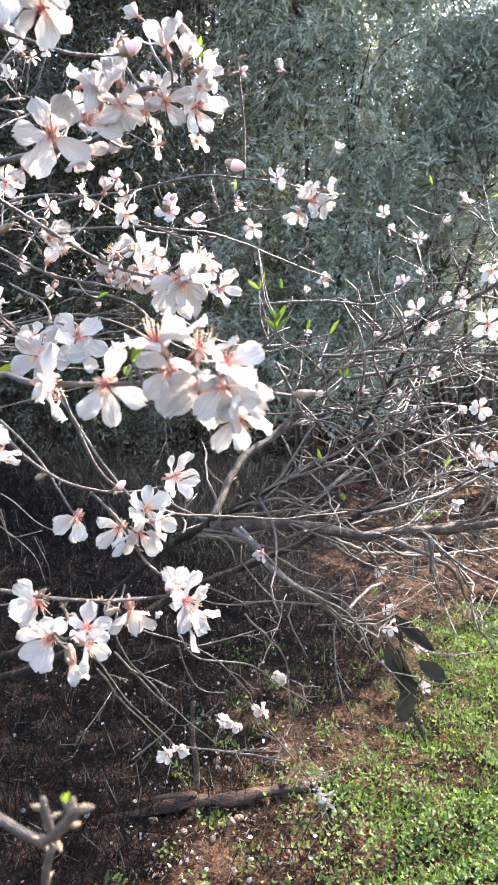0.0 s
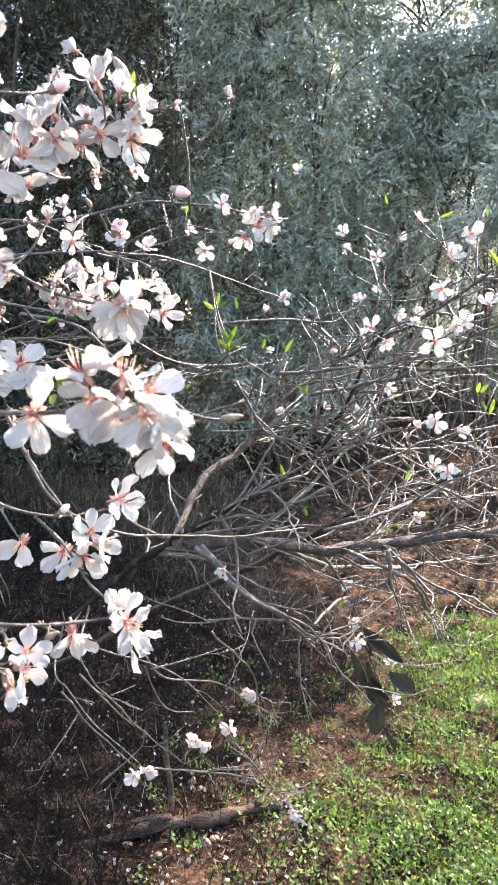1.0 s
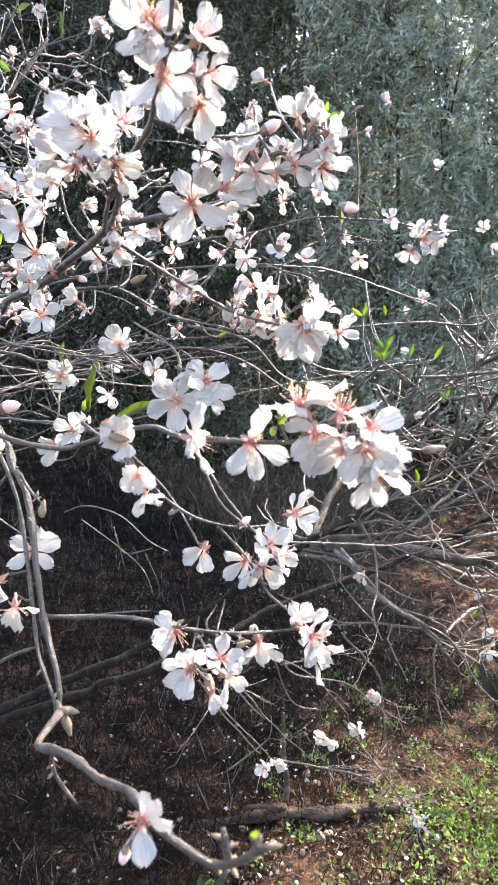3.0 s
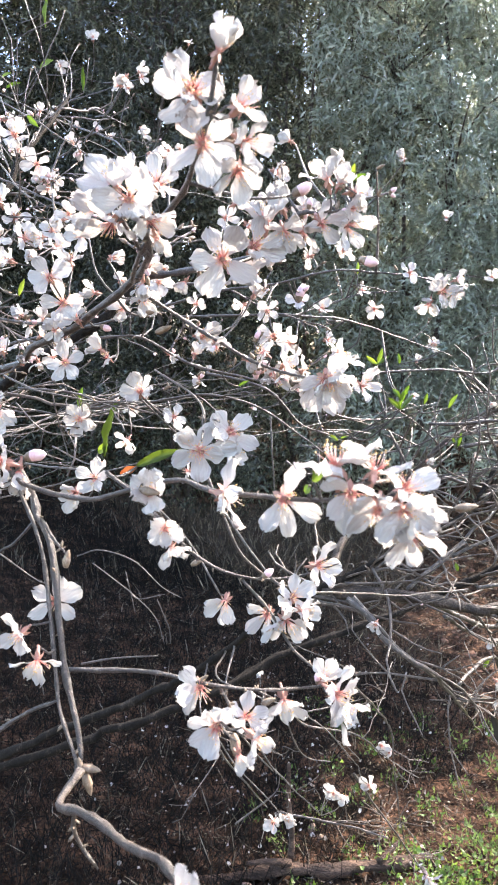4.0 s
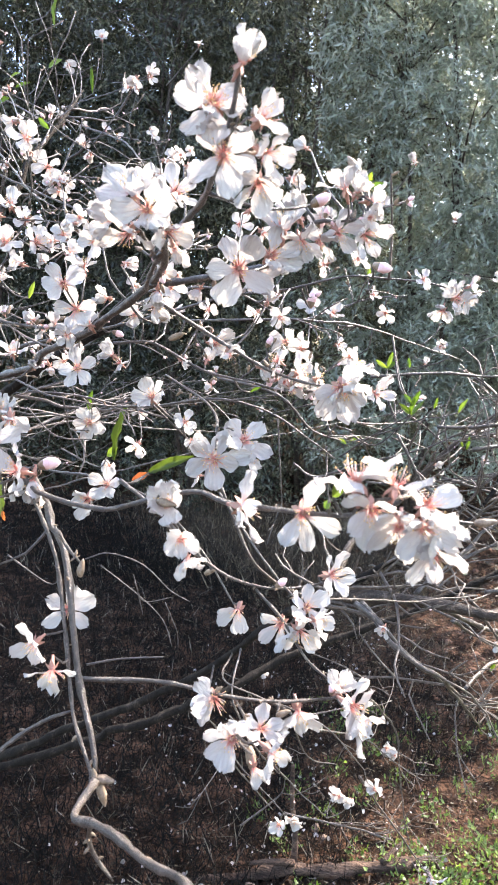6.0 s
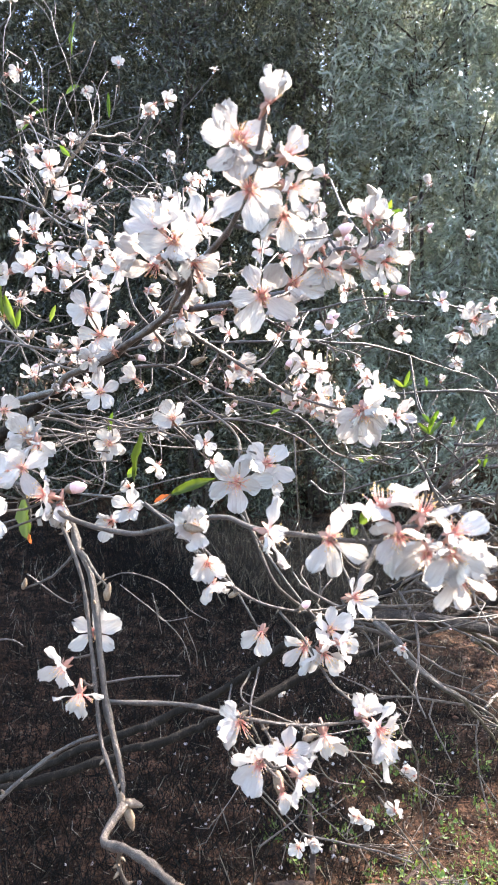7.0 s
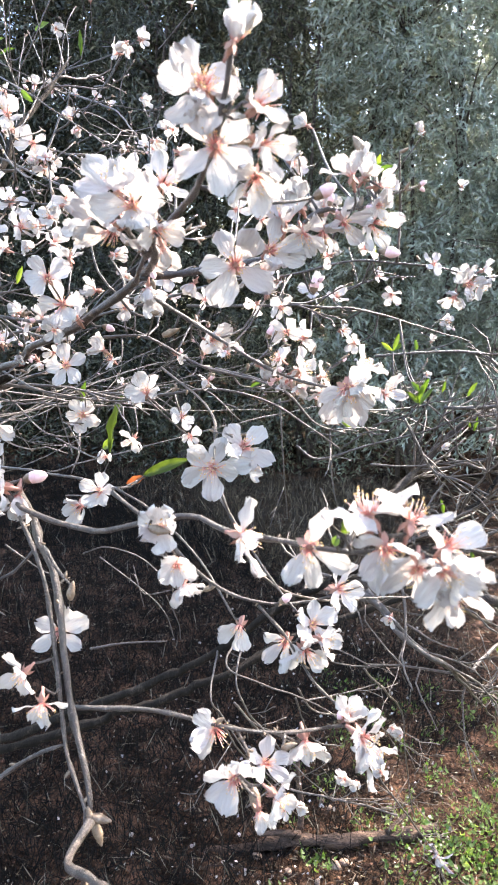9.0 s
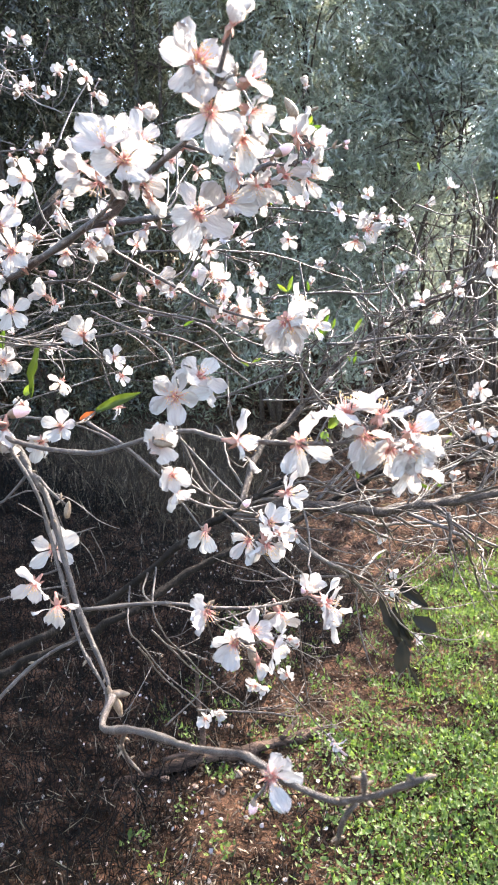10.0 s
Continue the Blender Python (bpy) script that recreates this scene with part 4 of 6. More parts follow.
shoot([(0.212, 1.100, 1.427), (0.282, 1.050, 1.409), (0.318, 1.100, 1.378), (0.385, 1.250, 1.261), (0.467, 1.400, 1.110), (0.604, 1.600, 0.924)], 0.0035, 0.0012)
shoot([(-0.034, 1.100, 1.428), (0.012, 1.080, 1.387), (0.063, 1.100, 1.330), (0.145, 1.200, 1.227), (0.229, 1.400, 1.038)], 0.004, 0.0012)
shoot([(0.174, 1.400, 1.145), (0.259, 1.550, 1.150), (0.337, 1.800, 0.909), (0.394, 1.900, 0.729), (0.435, 1.900, 0.527)], 0.004, 0.002)
shoot([(0.361, 1.850, 0.857), (0.473, 1.900, 0.789), (0.669, 2.000, 0.763)], 0.0022, 0.001)
shoot([(0.087, 1.200, 1.399), (0.213, 1.350, 1.303), (0.431, 1.500, 1.262), (0.705, 1.700, 1.214)], 0.005, 0.002)
shoot([(0.119, 1.150, 1.391), (0.188, 1.300, 1.303), (0.292, 1.400, 1.236), (0.431, 1.600, 1.136)], 0.003, 0.001)
shoot([(-0.054, 1.400, 1.792), (0.091, 1.420, 1.802), (0.195, 1.450, 1.799), (0.267, 1.500, 1.842), (0.385, 1.500, 1.851), (0.487, 1.500, 1.899)], 0.003, 0.0012)
shoot([(0.083, 1.400, 1.696), (0.174, 1.400, 1.701), (0.264, 1.400, 1.713), (0.390, 1.350, 1.714), (0.514, 1.300, 1.727), (0.583, 1.300, 1.760)], 0.004, 0.002)
shoot([(0.154, 1.400, 1.653), (0.257, 1.420, 1.674), (0.334, 1.400, 1.692), (0.397, 1.300, 1.754), (0.502, 1.200, 1.818)], 0.004, 0.0018)
shoot([(0.056, 1.200, 1.414), (0.158, 1.300, 1.488), (0.260, 1.400, 1.587), (0.326, 1.500, 1.672), (0.431, 1.600, 1.818), (0.473, 1.600, 1.917)], 0.0036, 0.0014)
shoot([(0.137, 1.300, 1.453), (0.293, 1.350, 1.527), (0.457, 1.400, 1.581), (0.650, 1.500, 1.596)], 0.0036, 0.0014)
shoot([(0.181, 1.250, 1.413), (0.314, 1.300, 1.437), (0.431, 1.350, 1.486), (0.621, 1.400, 1.552)], 0.004, 0.002)
shoot([(0.098, 1.400, 1.593), (0.227, 1.400, 1.562), (0.324, 1.420, 1.538), (0.484, 1.500, 1.534), (0.651, 1.500, 1.584)], 0.003, 0.0012)
shoot([(0.338, 1.400, 1.458), (0.396, 1.400, 1.472), (0.468, 1.400, 1.450), (0.606, 1.500, 1.436)], 0.0026, 0.001)
shoot([(0.268, 1.400, 1.656), (0.319, 1.400, 1.565), (0.327, 1.420, 1.489), (0.288, 1.450, 1.393)], 0.0026, 0.001)
shoot([(-0.467, 0.800, 1.784), (-0.392, 0.800, 1.780), (-0.336, 0.820, 1.767), (-0.295, 0.840, 1.770)], 0.0018, 0.001)
shoot([(-0.205, 0.800, 1.811), (-0.117, 0.750, 1.798), (-0.081, 0.780, 1.756), (-0.051, 0.820, 1.738)], 0.002, 0.001)
shoot([(-0.326, 0.900, 1.762), (-0.219, 0.850, 1.779), (-0.150, 0.850, 1.766), (-0.104, 0.900, 1.727), (-0.070, 0.950, 1.692)], 0.002, 0.001)
shoot([(-0.264, 1.500, 1.687), (-0.255, 1.500, 1.556), (-0.249, 1.550, 1.395)], 0.002, 0.0012)
shoot([(-0.127, 1.300, 1.659), (-0.121, 1.300, 1.581), (-0.111, 1.300, 1.519)], 0.002, 0.0012)
shoot([(0.008, 1.300, 1.688), (0.036, 1.300, 1.635), (0.068, 1.300, 1.587), (0.116, 1.250, 1.581), (0.159, 1.200, 1.576)], 0.003, 0.0014)
shoot([(-0.053, 1.400, 1.573), (0.049, 1.380, 1.581), (0.148, 1.300, 1.616), (0.215, 1.300, 1.634)], 0.0022, 0.001)
shoot([(-0.208, 1.400, 1.603), (-0.159, 1.400, 1.576), (-0.054, 1.400, 1.612), (0.069, 1.400, 1.653), (0.173, 1.400, 1.714)], 0.0028, 0.0012)
shoot([(-0.885, 1.200, 1.240), (-0.815, 1.200, 1.254), (-0.781, 1.200, 1.245)], 0.0022, 0.0014)
shoot([(-0.462, 1.000, 1.479), (-0.396, 1.000, 1.436), (-0.351, 1.000, 1.397), (-0.334, 1.000, 1.351)], 0.0011, 0.0007)
shoot([(-0.704, 1.100, 1.443), (-0.621, 1.100, 1.396), (-0.597, 1.100, 1.404)], 0.0018, 0.001)
shoot([(-0.438, 0.900, 1.524), (-0.400, 0.900, 1.536), (-0.345, 0.900, 1.524), (-0.301, 0.900, 1.489), (-0.270, 0.900, 1.475)], 0.0011, 0.0007)
shoot([(-0.695, 1.400, 1.078), (-0.604, 1.400, 1.105), (-0.498, 1.400, 1.124)], 0.003, 0.0016)
shoot([(-0.403, 1.000, 1.470), (-0.394, 1.000, 1.436), (-0.386, 1.000, 1.400)], 0.0009, 0.0007)
shoot([(-0.775, 1.100, 2.154), (-0.650, 1.050, 2.118), (-0.527, 1.000, 2.067), (-0.397, 0.950, 2.028)], 0.0022, 0.001)
shoot([(-0.844, 1.200, 2.245), (-0.703, 1.100, 2.180), (-0.568, 1.000, 2.077), (-0.519, 0.950, 2.066)], 0.0022, 0.001)
shoot([(-0.799, 1.600, 2.374), (-0.634, 1.500, 2.297), (-0.487, 1.300, 2.166), (-0.369, 1.100, 2.096)], 0.002, 0.001)
shoot([(-0.364, 0.850, 1.891), (-0.291, 0.900, 1.924), (-0.217, 0.900, 1.923), (-0.138, 0.950, 1.885), (-0.047, 1.000, 1.919), (0.017, 1.000, 1.926)], 0.002, 0.001)
shoot([(-0.274, 0.900, 1.884), (-0.181, 0.850, 1.884), (-0.093, 0.850, 1.884), (-0.025, 0.900, 1.877), (0.104, 1.100, 1.835)], 0.0018, 0.0008)
shoot([(-0.128, 0.950, 1.788), (-0.059, 1.000, 1.744), (0.023, 1.100, 1.734), (0.057, 1.100, 1.745)], 0.0018, 0.001)
shoot([(-0.285, 1.200, 1.123), (-0.237, 1.220, 1.054), (-0.190, 1.250, 0.982)], 0.0022, 0.0012)
shoot([(-0.304, 1.150, 1.114), (-0.261, 1.200, 1.008), (-0.201, 1.250, 0.899)], 0.002, 0.0011)
shoot([(-0.252, 1.700, 0.555), (-0.088, 1.680, 0.564), (0.047, 1.660, 0.564)], 0.003, 0.0022)
shoot([(-0.328, 0.950, 1.448), (-0.312, 0.960, 1.400), (-0.313, 0.970, 1.368)], 0.0009, 0.0007)
shoot([(-0.379, 0.950, 1.476), (-0.368, 0.960, 1.442), (-0.323, 0.970, 1.450)], 0.0010, 0.0007)
# a tangle of dry shoots behind the flowering ones
tangle = np.random.default_rng(31)
for k in range(12):
    line = HEAVY[6 + k % 2][0]
    foot = line[int(tangle.uniform(0.45, 0.8) * (len(line) - 1))]
    tip = np.array((tangle.uniform(-1.5, 0.15), tangle.uniform(1.7, 2.9), tangle.uniform(1.45, 1.85)))
    mid = (foot + tip) / 2 + tangle.normal(0, 0.08, 3)
    shoot([foot, mid, tip], 0.0022, 0.0008)
FAR = LINES[len(HEAVY) + len(NEAR):]
# blossoms
bloom(-0.067, 0.360, 2.000, (0.51, -0.14, 0.85), 0.0161, "cup", True, 0.06, 62)
bloom(-0.086, 0.376, 1.986, (0.16, -0.98, 0.14), 0.0235, "open", True, 0.06, 6, angles=(78, 38, 140, 185, -105))
bloom(-0.081, 0.378, 1.959, (0.20, -0.97, -0.12), 0.0212, "open", True, 0.06, 16, angles=(125, 190, -115, -50, 40))
bloom(-0.057, 0.370, 1.974, (0.84, -0.49, 0.23), 0.0179, "open", True, 0.06, 24, angles=(20, -40, -100, 180, 110))
bloom(-0.057, 0.380, 1.959, (0.84, -0.36, -0.41), 0.0178, "open", True, 0.06, 26)
bloom(-0.062, 0.385, 1.945, (0.48, -0.53, -0.70), 0.0175, "open", True, 0.06, 28)
bloom(-0.150, 0.412, 1.947, (0.00, -0.58, 0.81), 0.0228, "open", True, 0.06, 20, angles=(65, 20, -45, 110, -150))
bloom(-0.140, 0.410, 1.937, (0.36, -0.93, -0.01), 0.0212, "open", True, 0.06, 24, angles=(-20, -85, -145, 175, 95))
bloom(-0.174, 0.430, 1.936, (-0.67, -0.74, 0.06), 0.0196, "open", True, 0.06, 25)
bloom(-0.162, 0.430, 1.925, (-0.15, -0.65, -0.74), 0.0218, "open", True, 0.06, 15)
bloom(-0.136, 0.450, 1.955, (0.78, -0.53, 0.34), 0.0183, "open", True, 0.06, 18, angles=(10, -60, -120, 150, 80))
bloom(-0.131, 0.425, 1.925, (0.80, -0.39, -0.47), 0.0168, "open", True, 0.06, 28)
bloom(-0.125, 0.420, 1.914, (0.44, -0.39, -0.81), 0.0137, "cup", True, 0.06, 58)
bloom(-0.100, 0.490, 1.909, (0.26, -0.95, 0.16), 0.0269, "open", True, 0.06, 6, angles=(98, 160, -130, 28, -35))
bloom(-0.077, 0.495, 1.919, (0.57, -0.79, 0.24), 0.0226, "open", True, 0.06, 14, angles=(-17, -80, -120, 170, 60))
bloom(-0.069, 0.500, 1.938, (0.10, -0.26, 0.96), 0.0234, "open", True, 0.06, 40)
bloom(-0.056, 0.500, 1.929, (0.30, -0.48, -0.82), 0.0180, "open", True, 0.06, 25)
bloom(-0.032, 0.530, 1.940, (0.56, -0.65, -0.52), 0.0188, "open", True, 0.06, 22)
bloom(-0.047, 0.530, 1.933, (0.07, -0.64, -0.76), 0.0189, "open", True, 0.06, 30)
bloom(-0.013, 0.550, 1.941, (0.78, -0.51, -0.36), 0.0215, "open", True, 0.06, 18)
bloom(-0.025, 0.500, 1.966, (-0.21, -0.30, 0.93), 0.0183, "open", True, 0.06, 25)
bloom(-0.009, 0.555, 1.968, (0.99, -0.01, 0.16), 0.0175, "open", True, 0.06, 25)
bloom(-0.020, 0.545, 1.973, (0.49, -0.52, 0.70), 0.0155, "open", True, 0.06, 45)
bloom(-0.061, 0.515, 1.951, (-0.31, -0.41, 0.86), 0.0168, "cup", True, 0.06, 50)
bloom(0.004, 0.352, 1.783, (-0.07, -0.03, 1.00), 0.0249, "open", True, 0.06, 0)
bloom(0.024, 0.358, 1.780, (0.17, 0.08, 0.98), 0.0213, "open", True, 0.06, 10)
bloom(0.013, 0.341, 1.770, (0.26, -0.93, -0.27), 0.0200, "open", True, 0.06, 18, angles=(125, -150, 178, -40, 45))
bloom(0.028, 0.338, 1.763, (0.04, -0.75, -0.66), 0.0185, "open", True, 0.06, 22)
bloom(0.040, 0.334, 1.764, (0.44, -0.88, -0.17), 0.0176, "open", True, 0.06, 12, angles=(60, 130, 190, -110, -40))
bloom(0.041, 0.338, 1.775, (0.55, -0.48, 0.68), 0.0166, "open", True, 0.06, 16)
bloom(0.045, 0.342, 1.759, (0.85, -0.45, -0.28), 0.0157, "open", True, 0.06, 18)
bloom(-0.026, 0.362, 1.760, (0.25, -0.97, 0.02), 0.0230, "open", True, 0.06, 10, angles=(-24, -118, -168, 145))
bloom(-0.065, 0.380, 1.756, (0.88, -0.47, 0.06), 0.0222, "open", True, 0.06, 22, angles=(5, 78, 108, 165))
bloom(-0.122, 0.400, 1.749, (0.05, -0.88, 0.48), 0.0208, "open", True, 0.06, 48, angles=(60, -5, -70, 140, -150))
bloom(-0.116, 0.412, 1.722, (0.35, -0.92, -0.18), 0.0145, "open", True, 0.06, 34)
bloom(-0.114, 0.420, 1.706, (0.37, -0.55, -0.74), 0.0141, "open", True, 0.06, 28)
bloom(-0.126, 0.528, 1.757, (0.26, -0.95, 0.16), 0.0256, "open", True, 0.06, 6, angles=(55, 112, -20, -78, 175))
bloom(-0.107, 0.547, 1.772, (0.59, -0.58, 0.56), 0.0232, "open", True, 0.06, 18)
bloom(-0.104, 0.550, 1.758, (0.99, -0.12, -0.05), 0.0172, "open", True, 0.06, 25)
bloom(-0.027, 0.540, 1.663, (0.92, -0.30, 0.26), 0.0205, "open", True, 0.06, 25)
bloom(-0.103, 0.522, 1.630, (-0.03, -0.96, -0.26), 0.0197, "open", True, 0.06, 22, angles=(70, 110, -150, 180))
bloom(-0.063, 0.506, 1.630, (-0.06, -0.99, -0.08), 0.0202, "open", True, 0.06, 18, angles=(60, -110, -165, 130))
bloom(-0.043, 0.511, 1.644, (0.52, -0.72, 0.46), 0.0188, "open", True, 0.06, 20)
bloom(-0.046, 0.500, 1.628, (0.41, -0.72, -0.56), 0.0225, "open", True, 0.06, 20)
bloom(-0.034, 0.505, 1.636, (0.98, -0.11, -0.15), 0.0168, "open", True, 0.06, 22)
bloom(-0.093, 0.420, 1.606, (0.58, -0.82, -0.02), 0.0203, "open", True, 0.06, 14, angles=(40, 88, 140))
bloom(-0.070, 0.382, 1.602, (0.16, -0.98, 0.12), 0.0200, "open", True, 0.06, 14, angles=(115, 60, 165, -40, 10))
bloom(-0.057, 0.410, 1.595, (0.68, -0.51, 0.53), 0.0158, "open", True, 0.06, 20)
bloom(-0.041, 0.366, 1.609, (0.86, -0.27, -0.43), 0.0155, "open", True, 0.06, 20)
bloom(-0.052, 0.370, 1.593, (0.21, -0.31, -0.93), 0.0124, "cup", True, 0.06, 62)
bloom(-0.036, 0.440, 1.594, (0.35, -0.67, -0.65), 0.0202, "open", True, 0.06, 22)
bloom(-0.010, 0.460, 1.604, (0.26, -0.40, 0.88), 0.0154, "cup", True, 0.06, 60)
bloom(0.002, 0.437, 1.606, (0.83, -0.55, -0.09), 0.0220, "open", True, 0.06, 22)
bloom(0.006, 0.440, 1.594, (0.69, -0.55, -0.47), 0.0206, "open", True, 0.06, 20)
bloom(-0.223, 0.452, 1.644, (0.24, -0.96, 0.14), 0.0205, "open", True, 0.06, 6, angles=(55, -65, 130, -130, -10))
bloom(-0.221, 0.400, 1.639, (-0.24, -0.92, -0.31), 0.0174, "open", True, 0.06, 18)
bloom(-0.202, 0.390, 1.626, (0.29, -0.67, -0.68), 0.0177, "open", True, 0.06, 16, angles=(150, 185, -110, 100))
bloom(-0.029, 0.566, 1.819, (0.25, -0.95, -0.21), 0.0277, "open", True, 0.06, 10, angles=(95, 150, -160, -130, -35))
bloom(-0.016, 0.585, 1.833, (0.36, -0.22, 0.91), 0.0182, "open", True, 0.06, 25)
bloom(-0.001, 0.600, 1.813, (0.89, -0.45, -0.00), 0.0176, "open", True, 0.06, 20)
bloom(-0.286, 0.568, 1.904, (0.33, -0.90, 0.29), 0.0204, "open", True, 0.06, 10, angles=(90, 40, -40, -75, 140))
bloom(-0.283, 0.586, 1.882, (0.34, -0.94, 0.09), 0.0211, "open", True, 0.06, 6, angles=(-75, -145, 160, 85, 10))
bloom(-0.303, 0.625, 1.825, (0.24, -0.96, 0.14), 0.0204, "open", True, 0.06, 4, angles=(10, 95, -60, 150, -140))
bloom(-0.402, 0.846, 1.739, (0.24, -0.96, 0.14), 0.0216, "open", True, 0.06, 6, angles=(85, 30, -45, -120, 165))
bloom(-0.283, 0.450, 1.773, (0.32, -0.94, 0.09), 0.0202, "open", True, 0.06, 12)
bloom(-0.288, 0.420, 1.767, (0.29, -0.61, 0.73), 0.0217, "open", True, 0.06, 22)
bloom(-0.286, 0.400, 1.745, (0.36, -0.93, -0.01), 0.0242, "open", True, 0.06, 14, angles=(30, -60, -120, 190, 110))
bloom(-0.295, 0.400, 1.715, (0.24, -0.45, -0.86), 0.0212, "open", True, 0.06, 22)
bloom(-0.264, 0.450, 1.753, (-0.72, -0.62, 0.30), 0.0236, "open", True, 0.06, 10)
bloom(-0.256, 0.460, 1.744, (-0.02, -0.31, -0.95), 0.0195, "cup", True, 0.06, 64)
bloom(-0.347, 0.554, 1.786, (0.30, -0.89, 0.34), 0.0203, "open", True, 0.06, 14, angles=(60, 10, -50, -100, 140))
bloom(-0.300, 0.500, 1.786, (0.34, -0.42, -0.84), 0.0173, "open", True, 0.06, 22)
bloom(-0.087, 0.375, 1.986, (0.21, -0.78, 0.59), 0.0204)
bloom(-0.254, 0.706, 1.792, (0.26, -0.96, 0.11), 0.0234)
bloom(-0.403, 0.846, 1.741, (0.25, -0.95, 0.19), 0.0240)
bloom(-0.518, 0.845, 1.833, (0.42, -0.90, 0.11), 0.0221)
bloom(-0.230, 0.750, 1.760, (0.53, -0.73, 0.44), 0.0163)
bloom(-0.224, 0.760, 1.736, (0.81, -0.58, -0.09), 0.0152)
bloom(-0.312, 0.800, 1.721, (-0.71, -0.70, 0.05), 0.0187)
bloom(-0.344, 0.554, 1.785, (0.32, -0.88, 0.36), 0.0240)
bloom(-0.216, 0.620, 1.889, (0.65, -0.50, -0.57), 0.0204)
bloom(-0.250, 0.650, 1.881, (0.24, -0.88, -0.40), 0.0180)
bloom(-0.287, 0.620, 1.869, (-0.24, -0.78, 0.57), 0.0189)
bloom(-0.245, 0.570, 1.719, (0.23, -0.87, 0.44), 0.0199)
bloom(-0.266, 0.572, 1.703, (-0.08, -0.99, -0.08), 0.0215)
bloom(-0.262, 0.900, 1.666, (-0.82, -0.57, 0.03), 0.0180)
bloom(-0.328, 0.500, 1.765, (0.26, -0.96, 0.11), 0.0240)
bloom(-0.154, 0.615, 1.853, (0.81, -0.58, -0.09), 0.0208)
bloom(-0.112, 0.752, 1.857, (0.41, -0.87, 0.28), 0.0208)
bloom(-0.073, 0.610, 1.828, (1.00, 0.00, 0.03), 0.0212)
bloom(-0.104, 0.878, 1.906, (0.56, -0.78, 0.27), 0.0196)
bloom(-0.014, 1.000, 1.902, (0.26, -0.96, 0.11), 0.0170)
bloom(-0.024, 0.566, 1.819, (0.17, -0.95, -0.27), 0.0240)
bloom(-0.068, 0.900, 1.855, (0.56, -0.78, 0.27), 0.0154)
bloom(-0.053, 0.900, 1.840, (-0.09, -0.99, 0.10), 0.0154)
bloom(-0.077, 0.900, 1.896, (0.23, -0.87, 0.44), 0.0169)
bloom(-0.029, 0.950, 1.924, (0.26, -0.96, 0.11), 0.0129)
bloom(-0.230, 0.700, 1.912, (0.25, -0.94, -0.24), 0.0178)
bloom(-0.109, 0.700, 1.882, (0.26, -0.96, 0.11), 0.0158)
bloom(0.057, 0.765, 1.894, (-0.25, -0.66, -0.71), 0.0170)
bloom(0.071, 0.770, 1.907, (0.34, -0.76, -0.56), 0.0198)
bloom(0.083, 0.790, 1.909, (0.86, -0.43, -0.27), 0.0189)
bloom(0.066, 0.775, 1.914, (0.14, -0.54, 0.83), 0.0146)
bloom(0.092, 1.770, 1.857, (0.26, -0.96, 0.11), 0.0240)
bloom(0.054, 1.500, 1.821, (0.26, -0.96, 0.11), 0.0165)
bloom(0.014, 1.090, 2.132, (0.53, -0.73, 0.44), 0.0190)
bloom(0.117, 1.960, 2.197, (0.26, -0.96, 0.11), 0.0234)
bloom(-0.132, 0.528, 1.758, (0.26, -0.97, -0.03), 0.0240)
bloom(-0.446, 0.775, 2.096, (0.41, -0.88, -0.24), 0.0240)
bloom(-0.488, 0.898, 2.094, (0.57, -0.82, -0.07), 0.0232)
bloom(-0.488, 0.803, 2.024, (0.26, -0.96, 0.11), 0.0240)
bloom(-0.477, 0.820, 2.008, (0.55, -0.80, -0.24), 0.0213)
bloom(-0.507, 0.800, 2.011, (-0.26, -0.96, 0.09), 0.0213)
bloom(-0.927, 1.457, 2.516, (0.26, -0.96, 0.11), 0.0240)
bloom(-0.803, 1.730, 2.629, (0.48, -0.65, 0.59), 0.0240)
bloom(-0.914, 1.757, 2.579, (0.26, -0.96, 0.11), 0.0240)
bloom(-0.657, 1.620, 2.458, (0.26, -0.96, 0.11), 0.0234)
bloom(-0.624, 1.620, 2.482, (0.53, -0.73, 0.44), 0.0233)
bloom(-0.353, 1.040, 2.140, (0.26, -0.96, 0.11), 0.0154)
bloom(-0.470, 1.257, 2.170, (0.23, -0.87, 0.44), 0.0175)
bloom(-0.648, 1.700, 2.375, (0.26, -0.96, 0.11), 0.0207)
bloom(-0.750, 1.713, 2.376, (0.59, -0.56, 0.58), 0.0213)
bloom(-0.483, 0.780, 1.974, (0.38, -0.81, 0.44), 0.0240)
bloom(-0.421, 0.750, 1.969, (0.57, -0.82, -0.07), 0.0240)
bloom(-0.526, 0.800, 1.973, (0.08, -0.99, 0.10), 0.0240)
bloom(-0.412, 0.800, 1.985, (0.23, -0.87, 0.44), 0.0187)
bloom(-0.605, 0.900, 1.918, (0.26, -0.96, 0.11), 0.0240)
bloom(-0.388, 0.800, 2.006, (0.26, -0.96, 0.11), 0.0185)
bloom(-0.401, 0.600, 1.804, (0.26, -0.96, 0.11), 0.0213)
bloom(-0.080, 1.290, 0.929, (0.57, -0.81, 0.10), 0.0216)
bloom(-0.046, 1.290, 0.923, (-0.09, -0.99, 0.10), 0.0216)
bloom(-0.141, 1.158, 0.954, (0.26, -0.96, 0.11), 0.0200)
bloom(0.007, 1.073, 1.395, (0.26, -0.96, 0.11), 0.0179)
bloom(-0.344, 1.800, 0.908, (0.26, -0.96, 0.11), 0.0174)
bloom(0.086, 1.400, 1.619, (0.26, -0.96, 0.11), 0.0168)
bloom(-0.421, 0.950, 1.660, (0.26, -0.96, 0.11), 0.0181)
